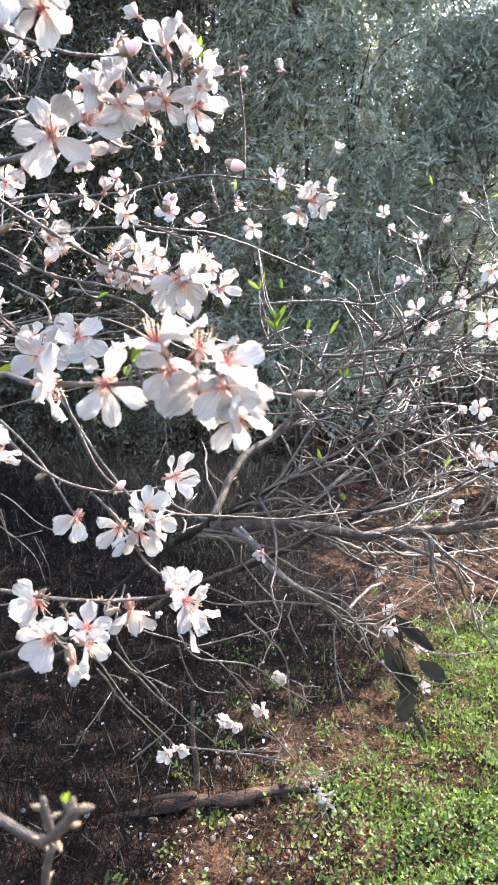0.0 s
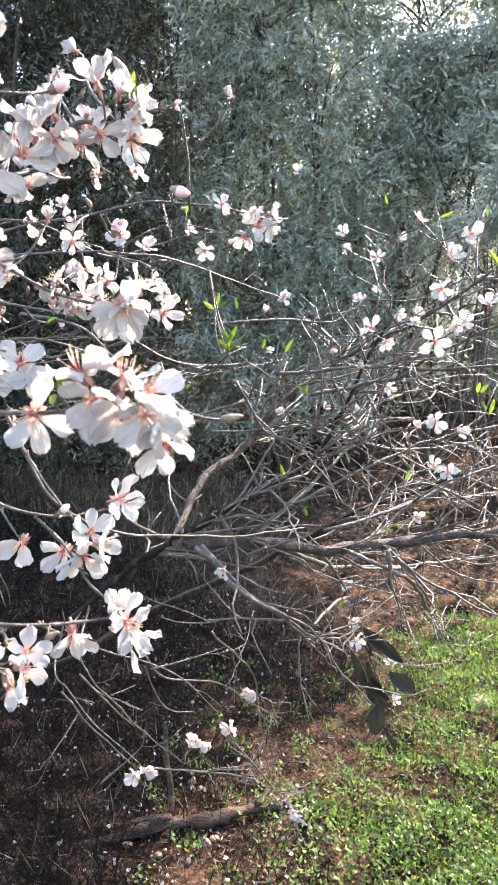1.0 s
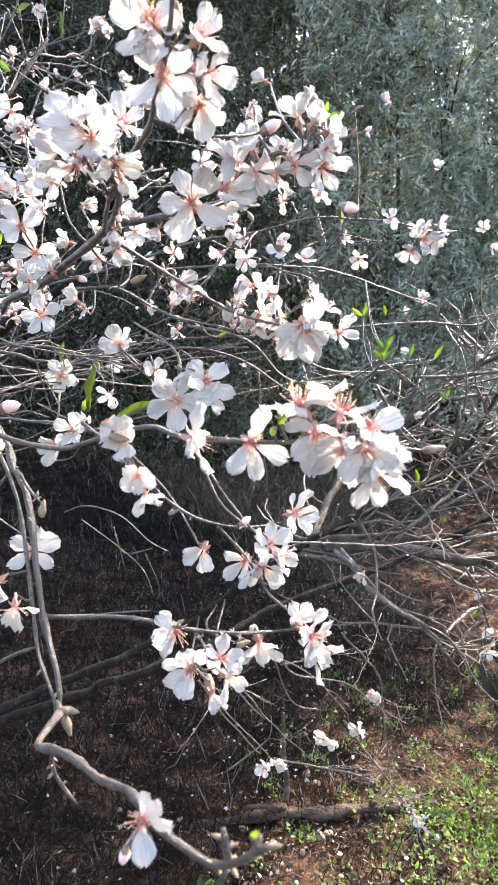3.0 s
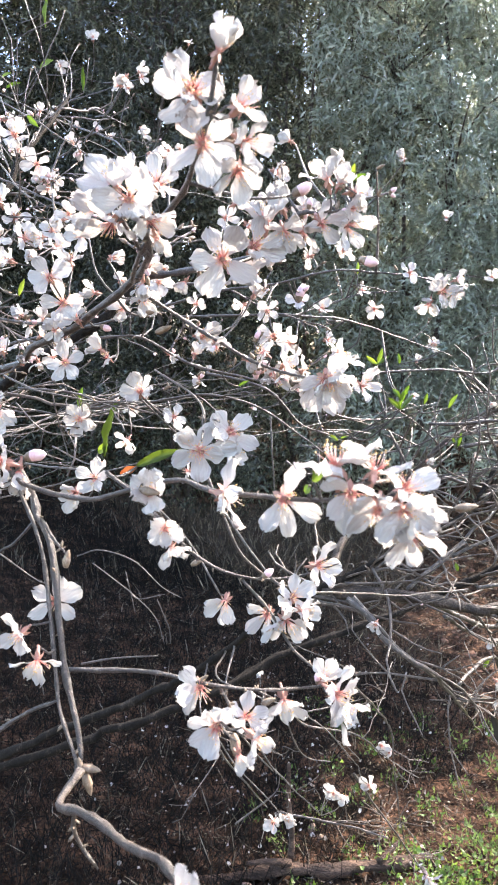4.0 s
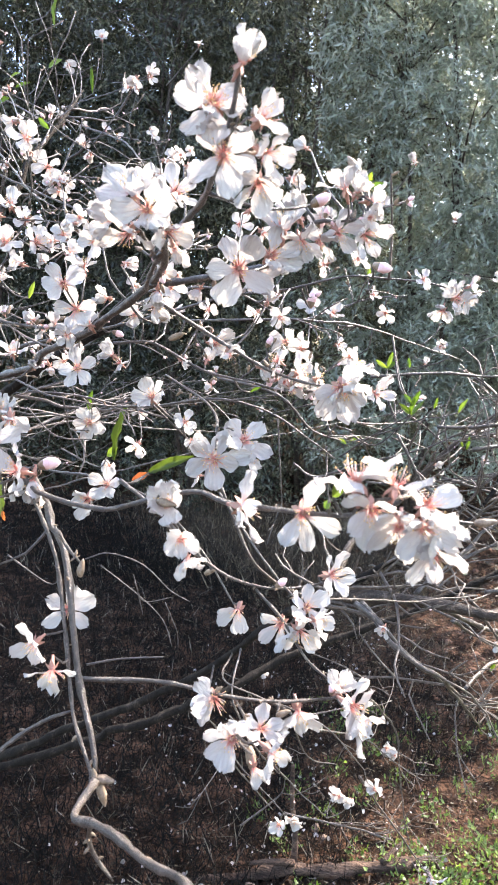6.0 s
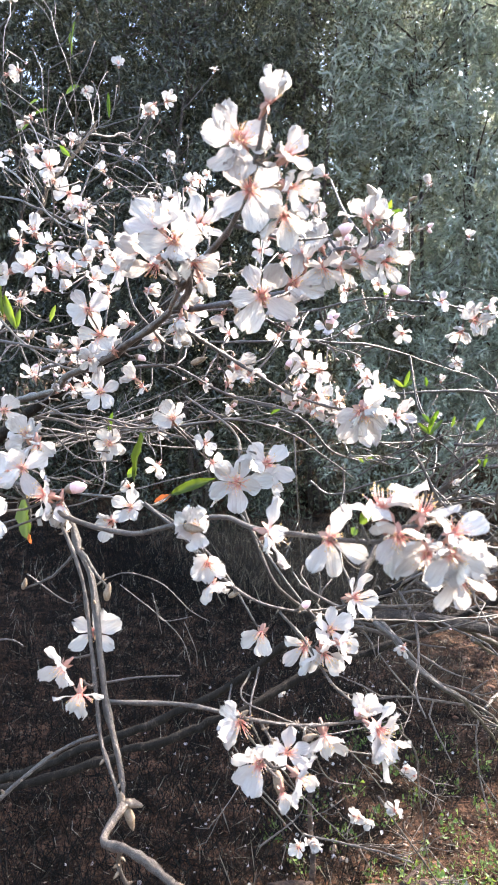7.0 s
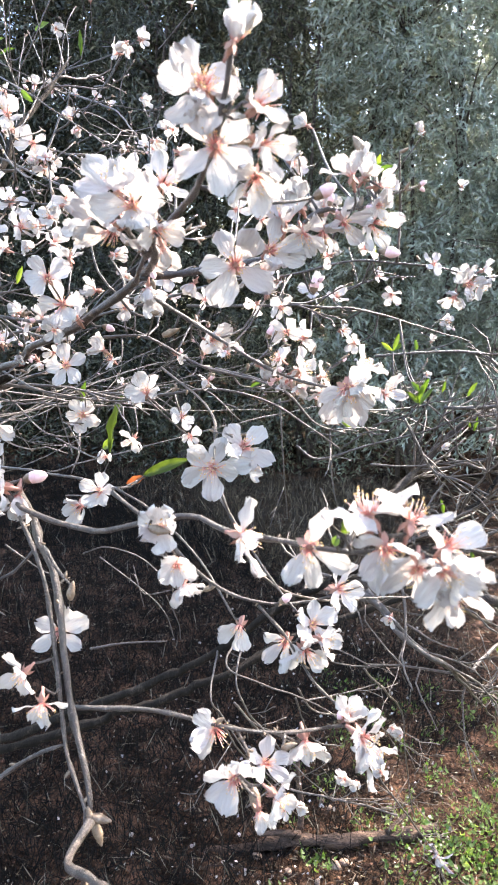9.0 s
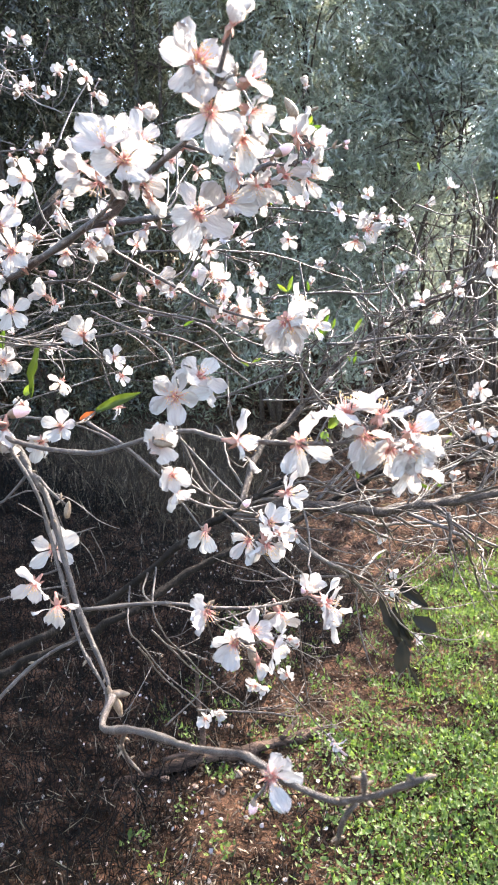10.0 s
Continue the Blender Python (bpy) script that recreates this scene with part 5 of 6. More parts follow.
bloom(-0.921, 1.400, 2.657, (0.26, -0.96, 0.11), 0.0240)
bloom(-0.102, 0.800, 1.849, (-0.81, -0.55, 0.20), 0.0193)
bloom(0.298, 0.920, 1.781, (0.35, -0.93, -0.13), 0.0240)
bloom(0.356, 1.120, 1.906, (0.19, -0.95, 0.23), 0.0240)
bloom(0.393, 1.150, 1.943, (0.47, -0.70, 0.53), 0.0240)
bloom(0.362, 1.200, 1.859, (0.03, -0.99, -0.12), 0.0240)
bloom(0.261, 1.310, 1.791, (0.02, -0.97, 0.23), 0.0238)
bloom(0.369, 1.460, 1.818, (0.02, -0.97, 0.23), 0.0219)
bloom(0.325, 1.400, 1.819, (0.36, -0.91, 0.22), 0.0163)
bloom(0.343, 1.940, 1.973, (0.02, -0.97, 0.23), 0.0240)
bloom(0.259, 2.100, 2.055, (0.02, -0.97, 0.23), 0.0240)
bloom(0.395, 1.900, 2.013, (0.33, -0.78, 0.54), 0.0240)
bloom(0.425, 1.800, 2.050, (0.02, -0.97, 0.23), 0.0240)
bloom(0.388, 1.300, 1.617, (0.03, -0.99, -0.12), 0.0240)
bloom(0.419, 1.250, 1.610, (0.52, -0.83, 0.21), 0.0240)
bloom(0.411, 1.400, 1.509, (0.02, -0.97, 0.23), 0.0240)
bloom(0.429, 1.350, 1.509, (0.50, -0.86, -0.14), 0.0240)
bloom(0.284, 1.400, 1.576, (0.02, -0.97, 0.23), 0.0164)
bloom(0.189, 1.300, 1.748, (0.02, -0.97, 0.23), 0.0128)
bloom(0.255, 1.500, 1.847, (0.02, -0.97, 0.23), 0.0174)
bloom(0.097, 1.770, 1.857, (0.02, -0.97, 0.23), 0.0204)
bloom(0.410, 1.500, 1.369, (0.02, -0.97, 0.23), 0.0209)
bloom(0.263, 1.617, 1.160, (0.01, -0.92, 0.39), 0.0240)
bloom(0.259, 1.455, 1.136, (0.36, -0.91, 0.22), 0.0238)
bloom(0.290, 1.600, 1.016, (0.02, -0.97, 0.23), 0.0240)
bloom(0.428, 1.890, 0.802, (0.02, -0.97, 0.23), 0.0240)
bloom(0.446, 1.900, 0.674, (0.36, -0.91, 0.22), 0.0240)
bloom(0.040, 1.535, 0.885, (0.02, -0.97, 0.23), 0.0240)
bloom(0.019, 1.535, 0.900, (-0.47, -0.73, 0.50), 0.0236)
bloom(0.003, 1.266, 0.974, (0.36, -0.91, 0.22), 0.0240)
bloom(-0.068, 1.266, 0.945, (-0.32, -0.92, 0.20), 0.0240)
bloom(-0.172, 1.158, 0.940, (-0.16, -0.96, 0.22), 0.0240)
bloom(-0.149, 1.158, 0.953, (0.33, -0.78, 0.54), 0.0217)
bloom(0.140, 1.480, 0.619, (0.03, -0.99, -0.12), 0.0240)
bloom(0.472, 1.200, 1.835, (0.02, -0.97, 0.23), 0.0240)
bloom(0.444, 1.200, 1.834, (-0.32, -0.92, 0.20), 0.0240)
bloom(0.495, 1.200, 1.799, (0.02, -0.97, 0.23), 0.0240)
bloom(0.404, 1.200, 1.805, (0.02, -0.97, 0.23), 0.0202)
bloom(0.403, 1.250, 1.796, (0.01, -0.84, 0.54), 0.0189)
bloom(0.287, 1.300, 1.766, (0.02, -0.97, 0.23), 0.0194)
bloom(-0.0445, 0.232, 1.617, (0.12, -0.93, 0.36), 0.0180, "open", False, 0.0, 8, angles=(-25, -80, -168))
bloom(-0.852, 1.300, 2.638, (-0.45, -0.88, 0.16), 0.0286, "open")
bloom(-0.842, 1.300, 2.605, (0.40, -0.29, -0.87), 0.0238, "open")
bloom(-0.895, 1.300, 2.568, (-0.11, -0.95, -0.28), 0.0217, "open")
bloom(-0.783, 1.200, 2.397, (0.82, -0.57, 0.03), 0.0201, "cup")
bloom(-0.673, 1.000, 2.181, (0.43, -0.55, 0.71), 0.0189, "open")
bloom(-0.694, 1.000, 2.199, (0.48, -0.68, -0.55), 0.0152, "open")
bloom(-0.462, 1.150, 2.299, (-0.06, -0.84, -0.54), 0.0202, "open")
bloom(-0.434, 1.150, 2.307, (0.54, -0.56, 0.63), 0.0180, "open")
bloom(-0.475, 1.150, 2.287, (-0.05, -0.73, 0.68), 0.0162, "open")
bloom(-0.453, 1.200, 2.230, (0.77, -0.19, -0.61), 0.0147, "cup")
bloom(-0.385, 1.150, 2.169, (0.90, -0.42, -0.03), 0.0150, "open")
bloom(-0.362, 1.150, 2.178, (0.29, -0.92, -0.25), 0.0120, "open")
bloom(-0.431, 1.400, 2.453, (0.33, -0.63, 0.70), 0.0120, "open")
bloom(-0.465, 0.950, 2.032, (0.64, -0.39, 0.67), 0.0139, "cup")
bloom(-0.487, 0.900, 1.984, (0.63, -0.49, 0.60), 0.0143, "open")
bloom(-0.468, 0.900, 1.996, (0.58, -0.73, -0.35), 0.0125, "open")
bloom(-0.446, 0.950, 2.010, (-0.09, -0.86, -0.51), 0.0130, "open")
bloom(-0.646, 1.000, 2.060, (-0.56, -0.66, 0.50), 0.0142, "cup")
bloom(-0.569, 0.900, 1.948, (-0.12, -0.88, 0.47), 0.0138, "cup")
bloom(-0.658, 0.950, 1.939, (0.40, -0.70, -0.59), 0.0138, "open")
bloom(-0.547, 0.950, 1.849, (0.67, -0.29, 0.68), 0.0126, "open")
bloom(-0.282, 0.600, 1.923, (-0.47, -0.47, 0.74), 0.0174, "open")
bloom(-0.270, 0.600, 1.947, (-0.29, -0.92, -0.25), 0.0183, "open")
bloom(-0.307, 0.620, 1.938, (0.57, -0.82, -0.11), 0.0158, "open")
bloom(-0.400, 0.750, 1.970, (-0.61, -0.55, 0.57), 0.0150, "open")
bloom(-0.463, 0.780, 1.947, (-0.56, -0.75, -0.35), 0.0202, "open")
bloom(-0.509, 0.800, 1.935, (-0.06, -0.69, -0.72), 0.0195, "open")
bloom(-0.276, 0.650, 1.839, (-0.63, -0.77, 0.14), 0.0178, "open")
bloom(-0.263, 0.640, 1.831, (-0.16, -0.92, 0.36), 0.0140, "open")
bloom(-0.124, 0.620, 1.975, (0.96, -0.25, 0.10), 0.0136, "cup")
bloom(-0.112, 0.620, 1.955, (0.96, -0.27, -0.05), 0.0136, "open")
bloom(-0.139, 0.640, 1.966, (0.35, -0.86, 0.37), 0.0130, "open")
bloom(-0.072, 0.560, 1.917, (-0.27, -0.56, 0.78), 0.0132, "open")
bloom(-0.049, 0.580, 1.922, (-0.44, -0.86, 0.25), 0.0120, "open")
bloom(-0.105, 0.620, 1.893, (0.92, -0.38, -0.04), 0.0127, "cup")
bloom(-0.121, 0.640, 1.884, (0.38, -0.91, -0.13), 0.0120, "open")
bloom(-0.201, 0.640, 1.919, (0.22, -0.82, 0.53), 0.0134, "open")
bloom(-0.225, 0.640, 1.888, (-0.66, -0.70, -0.28), 0.0148, "open")
bloom(-0.255, 0.660, 1.909, (0.01, -0.87, 0.48), 0.0165, "cup")
bloom(-0.187, 0.700, 1.889, (0.05, -0.87, -0.48), 0.0122, "open")
bloom(-0.075, 0.620, 2.028, (-0.50, -0.74, 0.45), 0.0120, "cup")
bloom(-0.075, 0.560, 1.987, (0.80, -0.46, -0.39), 0.0129, "open")
bloom(-0.255, 0.800, 2.076, (-0.35, -0.92, -0.20), 0.0120, "open")
bloom(-0.142, 0.500, 1.984, (0.45, -0.61, -0.65), 0.0128, "cup")
bloom(-0.022, 0.600, 1.929, (-0.59, -0.81, -0.01), 0.0120, "open")
bloom(-0.238, 0.600, 1.925, (0.23, -0.92, 0.33), 0.0150, "cup")
bloom(-0.277, 0.640, 1.896, (-0.52, -0.70, -0.48), 0.0150, "open")
bloom(-0.396, 0.720, 1.943, (0.58, -0.80, -0.15), 0.0158, "cup")
bloom(-0.199, 0.600, 2.016, (0.66, -0.69, -0.31), 0.0120, "cup")
# leaves
leaf((-0.223, 0.620, 1.723), (-0.175, 0.620, 1.742), 0.011, MATURE)
leaf((-0.223, 0.619, 1.722), (-0.239, 0.615, 1.715), 0.008, RUST)
leaf((-0.360, 0.880, 1.763), (-0.378, 0.880, 1.684), 0.013, MATURE)
leaf((-0.404, 0.850, 1.757), (-0.398, 0.850, 1.785), 0.008)
leaf((-0.391, 0.880, 1.688), (-0.375, 0.880, 1.703), 0.012)
leaf((-0.991, 1.850, 2.805), (-1.000, 1.850, 2.718), 0.014)
leaf((-0.967, 1.750, 2.574), (-0.927, 1.750, 2.589), 0.024)
leaf((-0.842, 1.750, 2.567), (-0.840, 1.750, 2.500), 0.01)
leaf((-0.962, 1.500, 2.400), (-0.928, 1.500, 2.411), 0.016)
leaf((-0.926, 1.500, 2.454), (-0.898, 1.500, 2.464), 0.012)
leaf((-0.912, 1.500, 2.433), (-0.873, 1.500, 2.441), 0.01)
leaf((-1.004, 1.500, 2.474), (-1.013, 1.500, 2.442), 0.01)
leaf((0.029, 0.900, 1.767), (0.039, 0.890, 1.794), 0.007)
leaf((0.031, 0.900, 1.767), (0.014, 0.890, 1.782), 0.007)
leaf((0.031, 0.900, 1.765), (0.047, 0.920, 1.784), 0.006)
leaf((-0.011, 1.100, 1.820), (-0.003, 1.100, 1.847), 0.007)
leaf((-0.011, 1.100, 1.820), (-0.029, 1.100, 1.833), 0.007)
leaf((-0.013, 1.100, 1.817), (0.006, 1.120, 1.833), 0.006)
leaf((0.024, 1.100, 1.821), (0.021, 1.100, 1.838), 0.006)
leaf((0.065, 1.100, 1.759), (0.069, 1.100, 1.777), 0.006)
leaf((-0.040, 1.000, 1.951), (-0.040, 1.000, 1.967), 0.006)
leaf((-0.074, 1.200, 1.683), (-0.054, 1.200, 1.694), 0.007)
leaf((-0.079, 1.200, 1.679), (-0.094, 1.200, 1.689), 0.007)
leaf((-0.015, 0.560, 1.976), (-0.010, 0.550, 1.989), 0.005)
leaf((-0.013, 0.560, 1.978), (-0.001, 0.560, 1.982), 0.005)
leaf((-0.013, 0.560, 1.977), (-0.008, 0.550, 1.983), 0.005)
leaf((-0.008, 0.350, 1.773), (-0.002, 0.350, 1.783), 0.006)
leaf((-0.010, 0.350, 1.771), (-0.012, 0.350, 1.766), 0.005)
leaf((-0.502, 0.900, 2.161), (-0.485, 0.900, 2.145), 0.008)
leaf((-0.581, 0.900, 1.901), (-0.599, 0.900, 1.952), 0.014)
leaf((-0.139, 0.700, 1.802), (-0.127, 0.700, 1.808), 0.004)
leaf((-0.314, 0.500, 1.738), (-0.303, 0.490, 1.702), 0.016, MATURE)
leaf((-0.303, 0.489, 1.709), (-0.300, 0.488, 1.700), 0.006, RUST)
leaf((-0.610, 0.900, 1.996), (-0.602, 0.900, 1.906), 0.014, MATURE)
leaf((-0.625, 0.900, 1.936), (-0.616, 0.900, 1.906), 0.012)
leaf((-0.646, 0.900, 1.982), (-0.624, 0.900, 1.973), 0.010)
leaf((-0.579, 0.900, 1.904), (-0.574, 0.900, 1.930), 0.008)
leaf((-0.524, 0.900, 1.912), (-0.514, 0.900, 1.936), 0.007)
leaf((-0.487, 0.850, 1.996), (-0.494, 0.850, 2.004), 0.007)
leaf((-0.631, 0.900, 1.853), (-0.642, 0.900, 1.893), 0.012)
leaf((0.462, 1.200, 1.889), (0.435, 1.200, 1.924), 0.008)
leaf((0.462, 1.200, 1.889), (0.489, 1.200, 1.925), 0.008)
leaf((0.462, 1.200, 1.885), (0.469, 1.220, 1.922), 0.007)
leaf((0.464, 1.200, 1.844), (0.468, 1.200, 1.862), 0.006)
leaf((0.495, 1.400, 1.663), (0.510, 1.400, 1.681), 0.009)
leaf((0.489, 1.400, 1.663), (0.493, 1.400, 1.684), 0.009)
leaf((0.516, 1.400, 1.618), (0.524, 1.400, 1.653), 0.009)
leaf((0.510, 1.400, 1.624), (0.496, 1.400, 1.646), 0.008)
leaf((0.346, 1.800, 2.087), (0.338, 1.800, 2.110), 0.006)
leaf((0.142, 1.400, 1.652), (0.147, 1.400, 1.681), 0.007)
leaf((0.136, 1.400, 1.658), (0.128, 1.400, 1.672), 0.006)
leaf((0.101, 1.500, 1.450), (0.093, 1.500, 1.483), 0.01)
leaf((0.355, 1.400, 1.477), (0.365, 1.400, 1.501), 0.008)
leaf((0.352, 1.200, 1.974), (0.375, 1.200, 1.982), 0.006)
leaf((0.430, 1.200, 1.976), (0.424, 1.200, 1.993), 0.006)
leaf((0.501, 1.200, 1.747), (0.488, 1.200, 1.775), 0.008)
leaf((0.505, 1.200, 1.752), (0.506, 1.200, 1.780), 0.008)
leaf((0.149, 1.300, 1.425), (0.143, 1.300, 1.442), 0.008)
leaf((0.240, 1.550, 1.120), (0.252, 1.550, 1.150), 0.008)
leaf((0.333, 1.400, 1.365), (0.302, 1.400, 1.383), 0.008)
leaf((0.356, 1.400, 1.372), (0.332, 1.400, 1.381), 0.008)
leaf((0.103, 1.100, 1.754), (0.116, 1.100, 1.776), 0.007)
leaf((0.030, 0.900, 1.781), (0.040, 0.900, 1.799), 0.007)
leaf((0.030, 0.900, 1.781), (0.019, 0.900, 1.793), 0.007)
leaf((0.317, 1.800, 0.959), (0.450, 1.820, 0.843), 0.036, DRYLEAF)
leaf((0.306, 1.820, 0.874), (0.379, 1.840, 0.726), 0.036, DRYLEAF)
leaf((0.351, 1.840, 0.828), (0.420, 1.860, 0.680), 0.034, DRYLEAF)
leaf((0.419, 1.860, 0.783), (0.500, 1.880, 0.725), 0.048, DRYLEAF)
leaf((0.389, 1.840, 0.714), (0.388, 1.860, 0.584), 0.052, DRYLEAF)
leaf((0.405, 1.840, 0.629), (0.452, 1.860, 0.526), 0.015, DRYLEAF)
leaf((0.367, 1.830, 0.785), (0.423, 1.850, 0.709), 0.023, DRYLEAF)
leaf((0.322, 1.820, 0.924), (0.364, 1.840, 0.847), 0.019, DRYLEAF)
leaf((0.353, 1.850, 0.741), (0.408, 1.870, 0.651), 0.022, DRYLEAF)
# a withered spray at the tip of the lowest twig
for k in range(16):
    foot = Vector((0.128, 1.480, 0.653)) + Vector((0.0016 * k, 0, -0.0034 * k))
    leaf(foot, foot + Vector((BLOOM_RNG.gauss(0.006, 0.012), BLOOM_RNG.gauss(0, 0.01), BLOOM_RNG.gauss(-0.016, 0.01))), 0.006, WITHERED)
leaf((0.014, 0.187, 1.660), (0.017, 0.185, 1.665), 0.0022)
leaf((0.020, 0.182, 1.662), (0.024, 0.181, 1.663), 0.002)
# large buds
tied_bud(0.015, 0.188, 1.655, (0.3, -0.1, 0.95), 0.007)
tied_bud(0.020, 0.182, 1.662, (0.8, -0.1, 0.3), 0.006)
tied_bud(-0.053, 0.234, 1.601, (-0.2, -0.1, -0.95), 0.0095, True)
tied_bud(-0.256, 0.469, 1.753, (0.97, 0.00, 0.24), 0.0196, True)
tied_bud(-0.070, 0.516, 1.657, (0.77, 0.00, 0.64), 0.0120, True)
tied_bud(-0.042, 0.452, 1.945, (0.89, 0.00, 0.46), 0.0147, True)
tied_bud(-0.021, 0.575, 1.990, (-0.55, 0.00, 0.84), 0.0207)
tied_bud(-0.204, 0.437, 1.678, (0.19, 0.00, 0.98), 0.0144)
tied_bud(-0.163, 0.375, 1.562, (1.00, 0.00, 0.01), 0.0151)
tied_bud(-0.161, 0.375, 1.560, (-0.31, 0.00, 0.95), 0.0101)
tied_bud(-0.159, 0.375, 1.558, (0.24, 0.00, -0.97), 0.0160)
tied_bud(-0.015, 0.460, 1.599, (-0.12, 0.00, 0.99), 0.0086, True)
tied_bud(-0.271, 0.640, 1.863, (0.94, 0.00, -0.34), 0.0131, True)
tied_bud(-0.195, 0.600, 1.856, (0.92, 0.00, 0.38), 0.0168)
tied_bud(-0.219, 0.620, 1.872, (0.97, 0.00, 0.26), 0.0154)
tied_bud(-0.125, 0.390, 1.753, (0.99, 0.00, -0.14), 0.0137)
tied_bud(-0.019, 0.750, 1.941, (0.97, -0.00, -0.23), 0.0218, True)
tied_bud(-0.002, 0.700, 2.021, (0.92, -0.00, 0.39), 0.0088)
tied_bud(-0.093, 0.800, 1.897, (0.23, 0.00, 0.97), 0.0214, True)
tied_bud(-0.090, 0.800, 1.910, (0.83, 0.00, 0.55), 0.0119, True)
tied_bud(-0.093, 0.420, 1.610, (0.72, 0.00, 0.70), 0.0085)
tied_bud(-0.146, 0.900, 1.945, (-0.57, 0.00, 0.82), 0.0139)
tied_bud(-0.126, 0.500, 1.667, (0.89, 0.00, 0.45), 0.0107)
tied_bud(-0.048, 0.420, 1.600, (0.86, 0.00, 0.51), 0.0112)
tied_bud(-0.058, 0.380, 1.600, (0.17, 0.00, -0.98), 0.0176)
tied_bud(-0.134, 0.750, 1.850, (0.44, 0.00, 0.90), 0.0145, True)
tied_bud(-0.445, 0.800, 1.971, (0.77, 0.00, 0.64), 0.0172, True)
tied_bud(-0.285, 0.450, 1.674, (0.29, 0.00, 0.96), 0.0101)
tied_bud(-0.423, 0.800, 1.879, (0.96, 0.00, 0.29), 0.0130)
tied_bud(0.070, 0.400, 1.752, (0.97, 0.00, 0.20), 0.0135)


# fine twigs
rng = np.random.default_rng(12)
for (line, radii), count, first in zip(HEAVY[1:], (44, 30, 38, 34, 6, 6, 8), (0.72, 0.3, 0.74, 0.3, 0.3, 0.5, 0.5)):
    side_twigs(line, radii, count, (0.09, 0.32), (0.40, 0.05, 0.08), rng, 0.0034, 0.06, first, SUNLIT_TWIG)
for line, radii in HEAVY[6:8]:
    side_twigs(line, radii, 18, (0.10, 0.34), (0.25, -0.05, 0.2), rng, 0.0016, 0.3, 0.55)
for line, radii in FAR:
    low = line[:, 2].mean() < (1.2 if line[:, 0].mean() > -0.1 else 1.6)
    close = line[:, 1].mean() < 1.1
    # twigs ending at the right take the painted sunlit tone
    side_twigs(line, radii, (4 if line[-1][0] > 0 else 0 if close or line[-1][0] < -0.3 else 1) if low else 3 if close else 5, (0.06, 0.16) if low else (0.04, 0.11) if close else (0.08, 0.30), (0.25, 0.0, 0.05), rng, 0.0018 if low else 0.0024, 0.04, skin=SUNLIT_TWIG if line[-1][0] > 0 else TWIG)
for line, radii in NEAR:
    if line[:, 1].min() > 0.33 and line[:, 2].mean() > 1.78:
        side_twigs(line, radii, 2, (0.02, 0.07), (0.1, 0.9, 0.0), rng, 0.0010, 0.0)
    for _ in range(5):
        j = int(rng.uniform(0.1, 1) * (len(line) - 1))
        d = rng.normal(0, 1, 3)
        bud(*(line[j] + d / np.linalg.norm(d) * radii[j] * 0.6), d, rng.uniform(0.003, 0.0055))
# smaller blossoms and buds crowded along the flowering shoots
crowd = [(line, radii) for line, radii in NEAR if line[:, 2].mean() > 1.8 and line[:, 1].mean() > 0.55]
for k in range(70):
    line, radii = crowd[k % len(crowd)]
    j = int(rng.uniform(0.25, 1) * (len(line) - 1))
    d = rng.normal(0, 1, 3) + (0.1, 0.1, 0.1)
    d /= np.linalg.norm(d)
    q = line[j] + d * rng.uniform(0.008, 0.02)
    bloom(*q, d + (0.1, -0.3, 0), rng.uniform(0.011, 0.016), "open" if rng.random() < 0.6 else "cup")
    for _ in range(2):
        d2 = d + rng.normal(0, 0.7, 3)
        bud(*(line[j] + d2 * 0.004), d2, rng.uniform(0.006, 0.011), rng.random() < 0.5)
# a blossom added under the largest front cluster to shade the nearest one
bloom(0.045, 0.349, 1.747, (0.35, -0.85, -0.25), 0.0180, "open", True, 0.05, 15)


# ---- the fallen branch and the stake on the ground ----
def fallen_branch():
    rng = np.random.default_rng(14)
    pts = [(-0.62, 2.00, 0.0), (-0.45, 2.06, 0.010), (-0.3, 2.12, 0.02), (-0.12, 2.155, 0.024), (-0.05, 2.19, 0.026), (0.10, 2.24, 0.028), (0.20, 2.30, 0.03)]
    line = smooth_line(pts, 0.02)
    v, f = [], []
    tube(line, np.interp(np.linspace(0, 1, len(line)), (0, 0.4, 0.85, 1), (0.010, 0.022, 0.023, 0.014)) * (1 + 0.35 * np.sin(np.linspace(0, 23, len(line))) * rng.random(len(line))), 14, v, f, rng, 0.2)
    thing = new("fallen_branch")
    thing.location = (-0.3, 2.12, 0)
    back = Matrix.Translation((0.3, -2.12, 0))
    part("main_stem", mesh_of("main_stem", v, f, LOGBARK), None, thing, "", back)
    for foot, tip, r in (((-0.28, 2.12, 0.05), (-0.42, 2.05, 0.075), 0.012), ((0.02, 2.2, 0.05), (0.10, 2.30, 0.08), 0.010)):
        v, f = [], []
        run = smooth_line([foot, (np.array(foot) + tip) / 2 + (0.004, 0, 0.006), tip], 0.02)
        tube(run, np.linspace(r, r * 0.6, len(run)), 8, v, f, rng, 0.15)
        part("broken_stub", mesh_of("broken_stub", v, f, LOGBARK), None, thing, "", back)
    return tagged(thing, "old barky fallen branch lying on the soil", "branch")


def dead_stake():
    rng = np.random.default_rng(15)
    line = smooth_line([(-0.29, 2.17, -0.05), (-0.285, 2.165, 0.12), (-0.30, 2.16, 0.26), (-0.30, 2.15, 0.40)], 0.02)
    v, f = [], []
    tube(line, np.linspace(0.013, 0.007, len(line)), 9, v, f, rng, 0.12)
    thing = new("dead_stem", mesh_of("dead_stem", v, f, LOGBARK))
    return tagged(thing, "thin dead upright stem standing in the soil", "stem")


fallen_branch()
dead_stake()


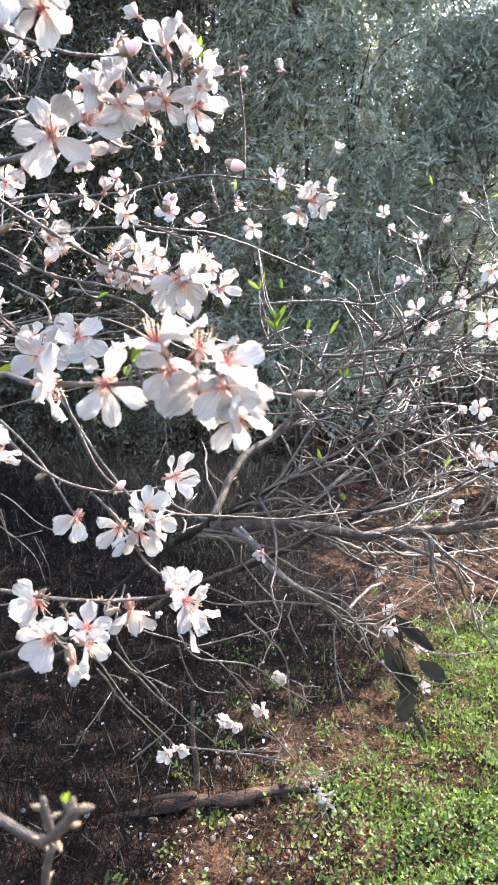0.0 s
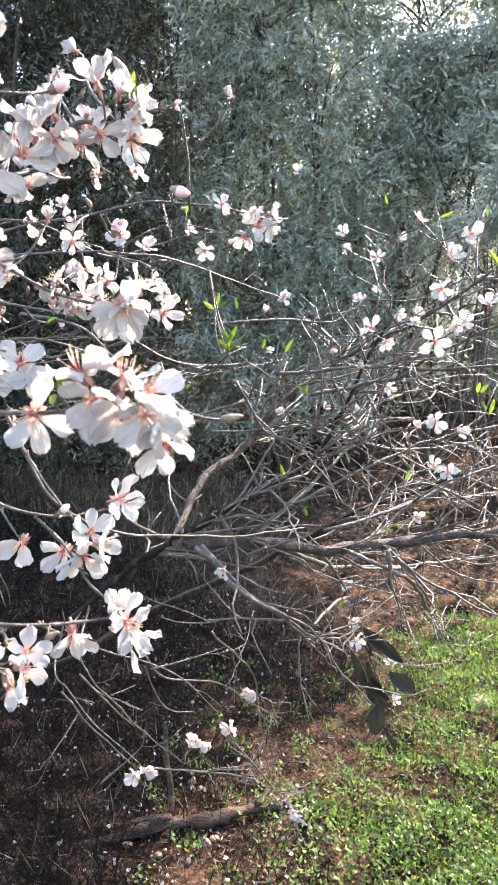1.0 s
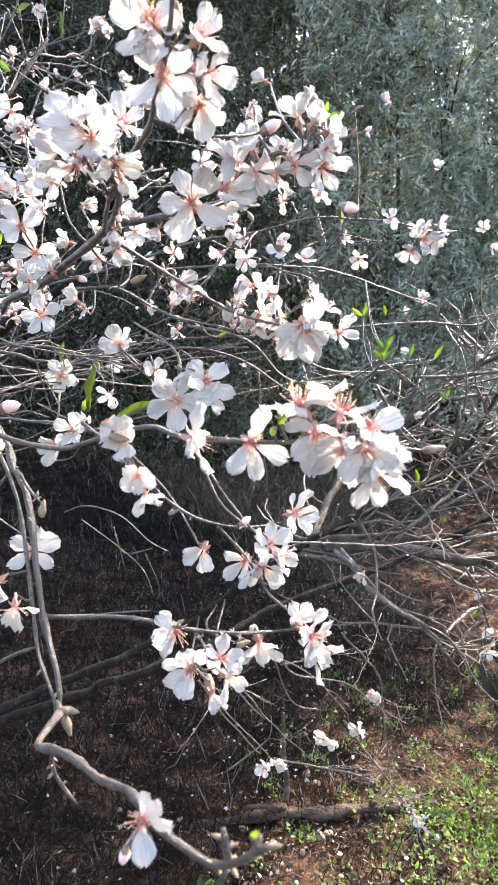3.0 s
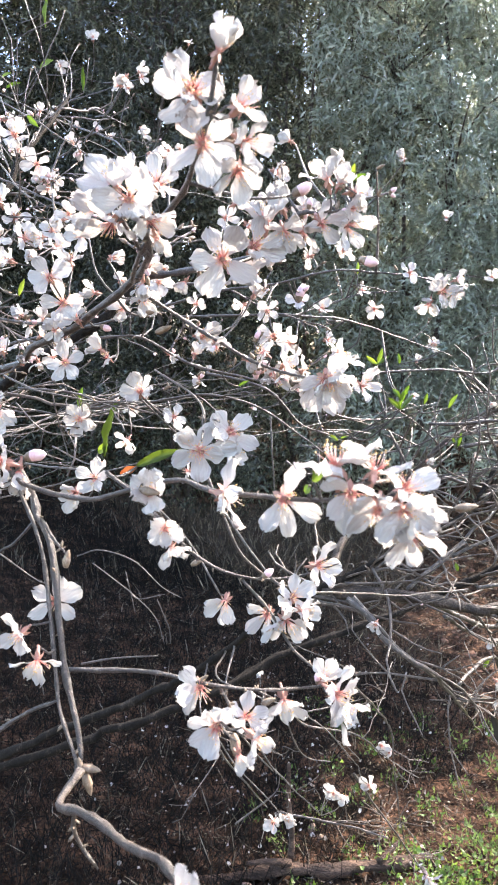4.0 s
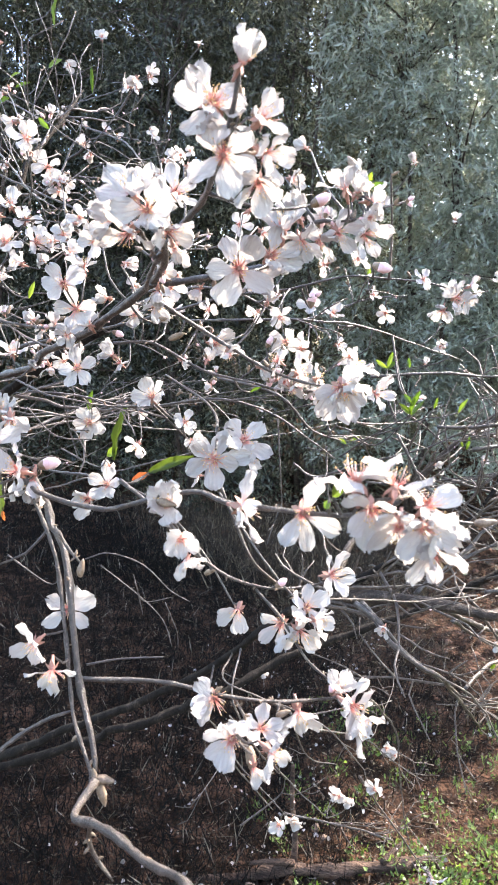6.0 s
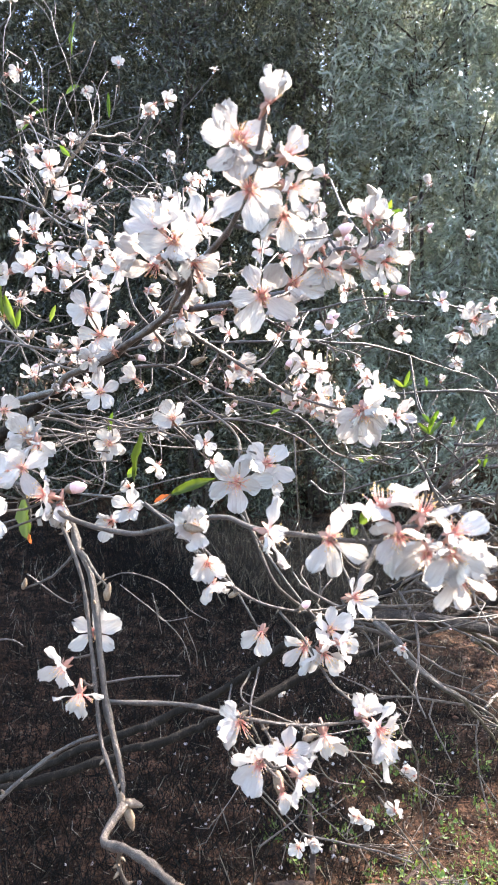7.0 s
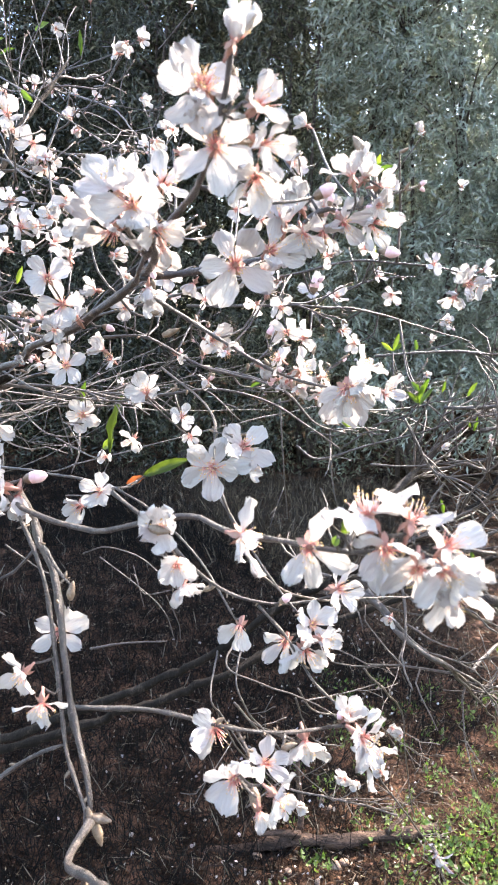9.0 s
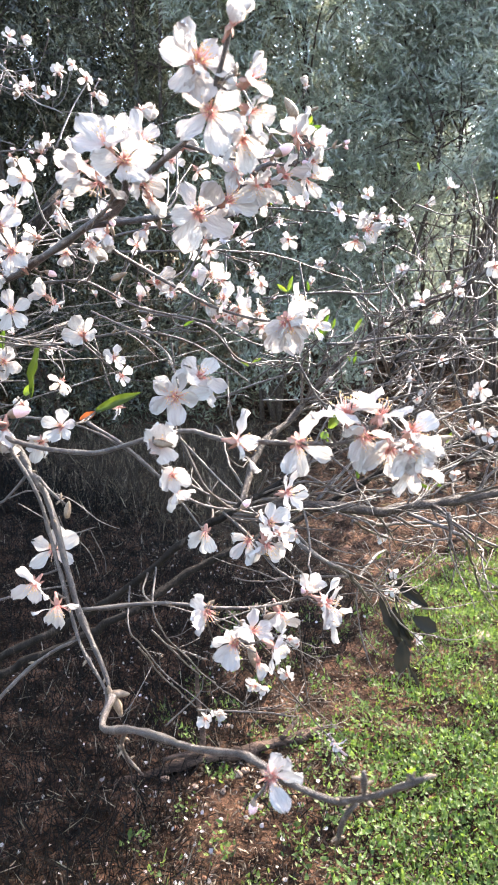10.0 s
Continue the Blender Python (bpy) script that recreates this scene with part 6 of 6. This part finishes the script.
# ---- pebbles and dry sticks on the soil ----
def pebble(x, y, r, flat, seed):
    """A rounded, uneven stone half sunk in the soil."""
    rng = np.random.default_rng(seed)
    bm = bmesh.new()
    bmesh.ops.create_icosphere(bm, subdivisions=2, radius=1.0)
    ph = rng.uniform(0, 6.28, 3)
    for v in bm.verts:
        c = v.co
        k = 1 + 0.14 * math.sin(2.3 * c.x + ph[0]) + 0.12 * math.sin(2.9 * c.y + ph[1]) + 0.05 * math.sin(6 * c.z + ph[2])
        v.co = Vector((c.x * r * k * 1.15, c.y * r * k * 0.85, c.z * r * k * flat))
    me = bpy.data.meshes.new("pebble")
    bm.to_mesh(me)
    bm.free()
    me.polygons.foreach_set("use_smooth", [True] * len(me.polygons))
    me.materials.append(STONE)
    ob = new("pebble", me)
    ob.matrix_basis = pose(x, y, float(ground_height(np.float64(x), np.float64(y))) + 0.25 * r * flat, 0, 0, float(rng.uniform(0, 360)))
    return tagged(ob, "flat pale brown stone lying among the weeds" if flat < 0.5 else "small rounded tan pebble on reddish soil", "pebble", "pebbles on the soil")


for k, (px, py, pr, pf) in enumerate([(-0.239, 2.378, 0.0203, 0.70), (-0.147, 2.070, 0.0200, 0.75), (-0.119, 2.091, 0.0162, 0.80), (-0.200, 1.991, 0.0136, 0.70), (1.045, 3.014, 0.0605, 0.40), (-0.371, 2.132, 0.0165, 0.70), (-0.239, 2.049, 0.0119, 0.80), (-0.299, 2.006, 0.0137, 0.70), (-0.420, 2.038, 0.0159, 0.70), (-0.061, 1.920, 0.0113, 0.70), (-0.204, 2.333, 0.0133, 0.70), (-0.259, 1.921, 0.0113, 0.80)]):
    pebble(px, py, pr, pf, 300 + k)


def dry_stick(a, b, seed):
    """A thin fallen twig lying on the soil."""
    rng = np.random.default_rng(seed)
    run = []
    for t in np.linspace(0, 1, 7):
        x, y = a[0] + (b[0] - a[0]) * t + rng.normal(0, 0.006), a[1] + (b[1] - a[1]) * t + rng.normal(0, 0.006)
        run.append((x, y, float(ground_height(np.float64(x), np.float64(y))) + 0.012))
    line = smooth_line(run, 0.02)
    v, f = [], []
    tube(line, np.linspace(0.0042, 0.002, len(line)), 7, v, f, rng, 0.15)
    return tagged(new("dry_stick", mesh_of("dry_stick", v, f, LOGBARK)), "thin dry brown stick lying on the soil", "stick", "dry sticks on the soil")


for k, (sa, sb) in enumerate([((0.209, 2.181), (0.436, 2.377)), ((0.427, 2.456), (0.633, 2.477)), ((-0.332, 2.428), (0.018, 2.347)), ((-0.002, 2.486), (0.050, 2.645)), ((-0.598, 1.914), (-0.449, 1.997))]):
    dry_stick(sa, sb, 330 + k)
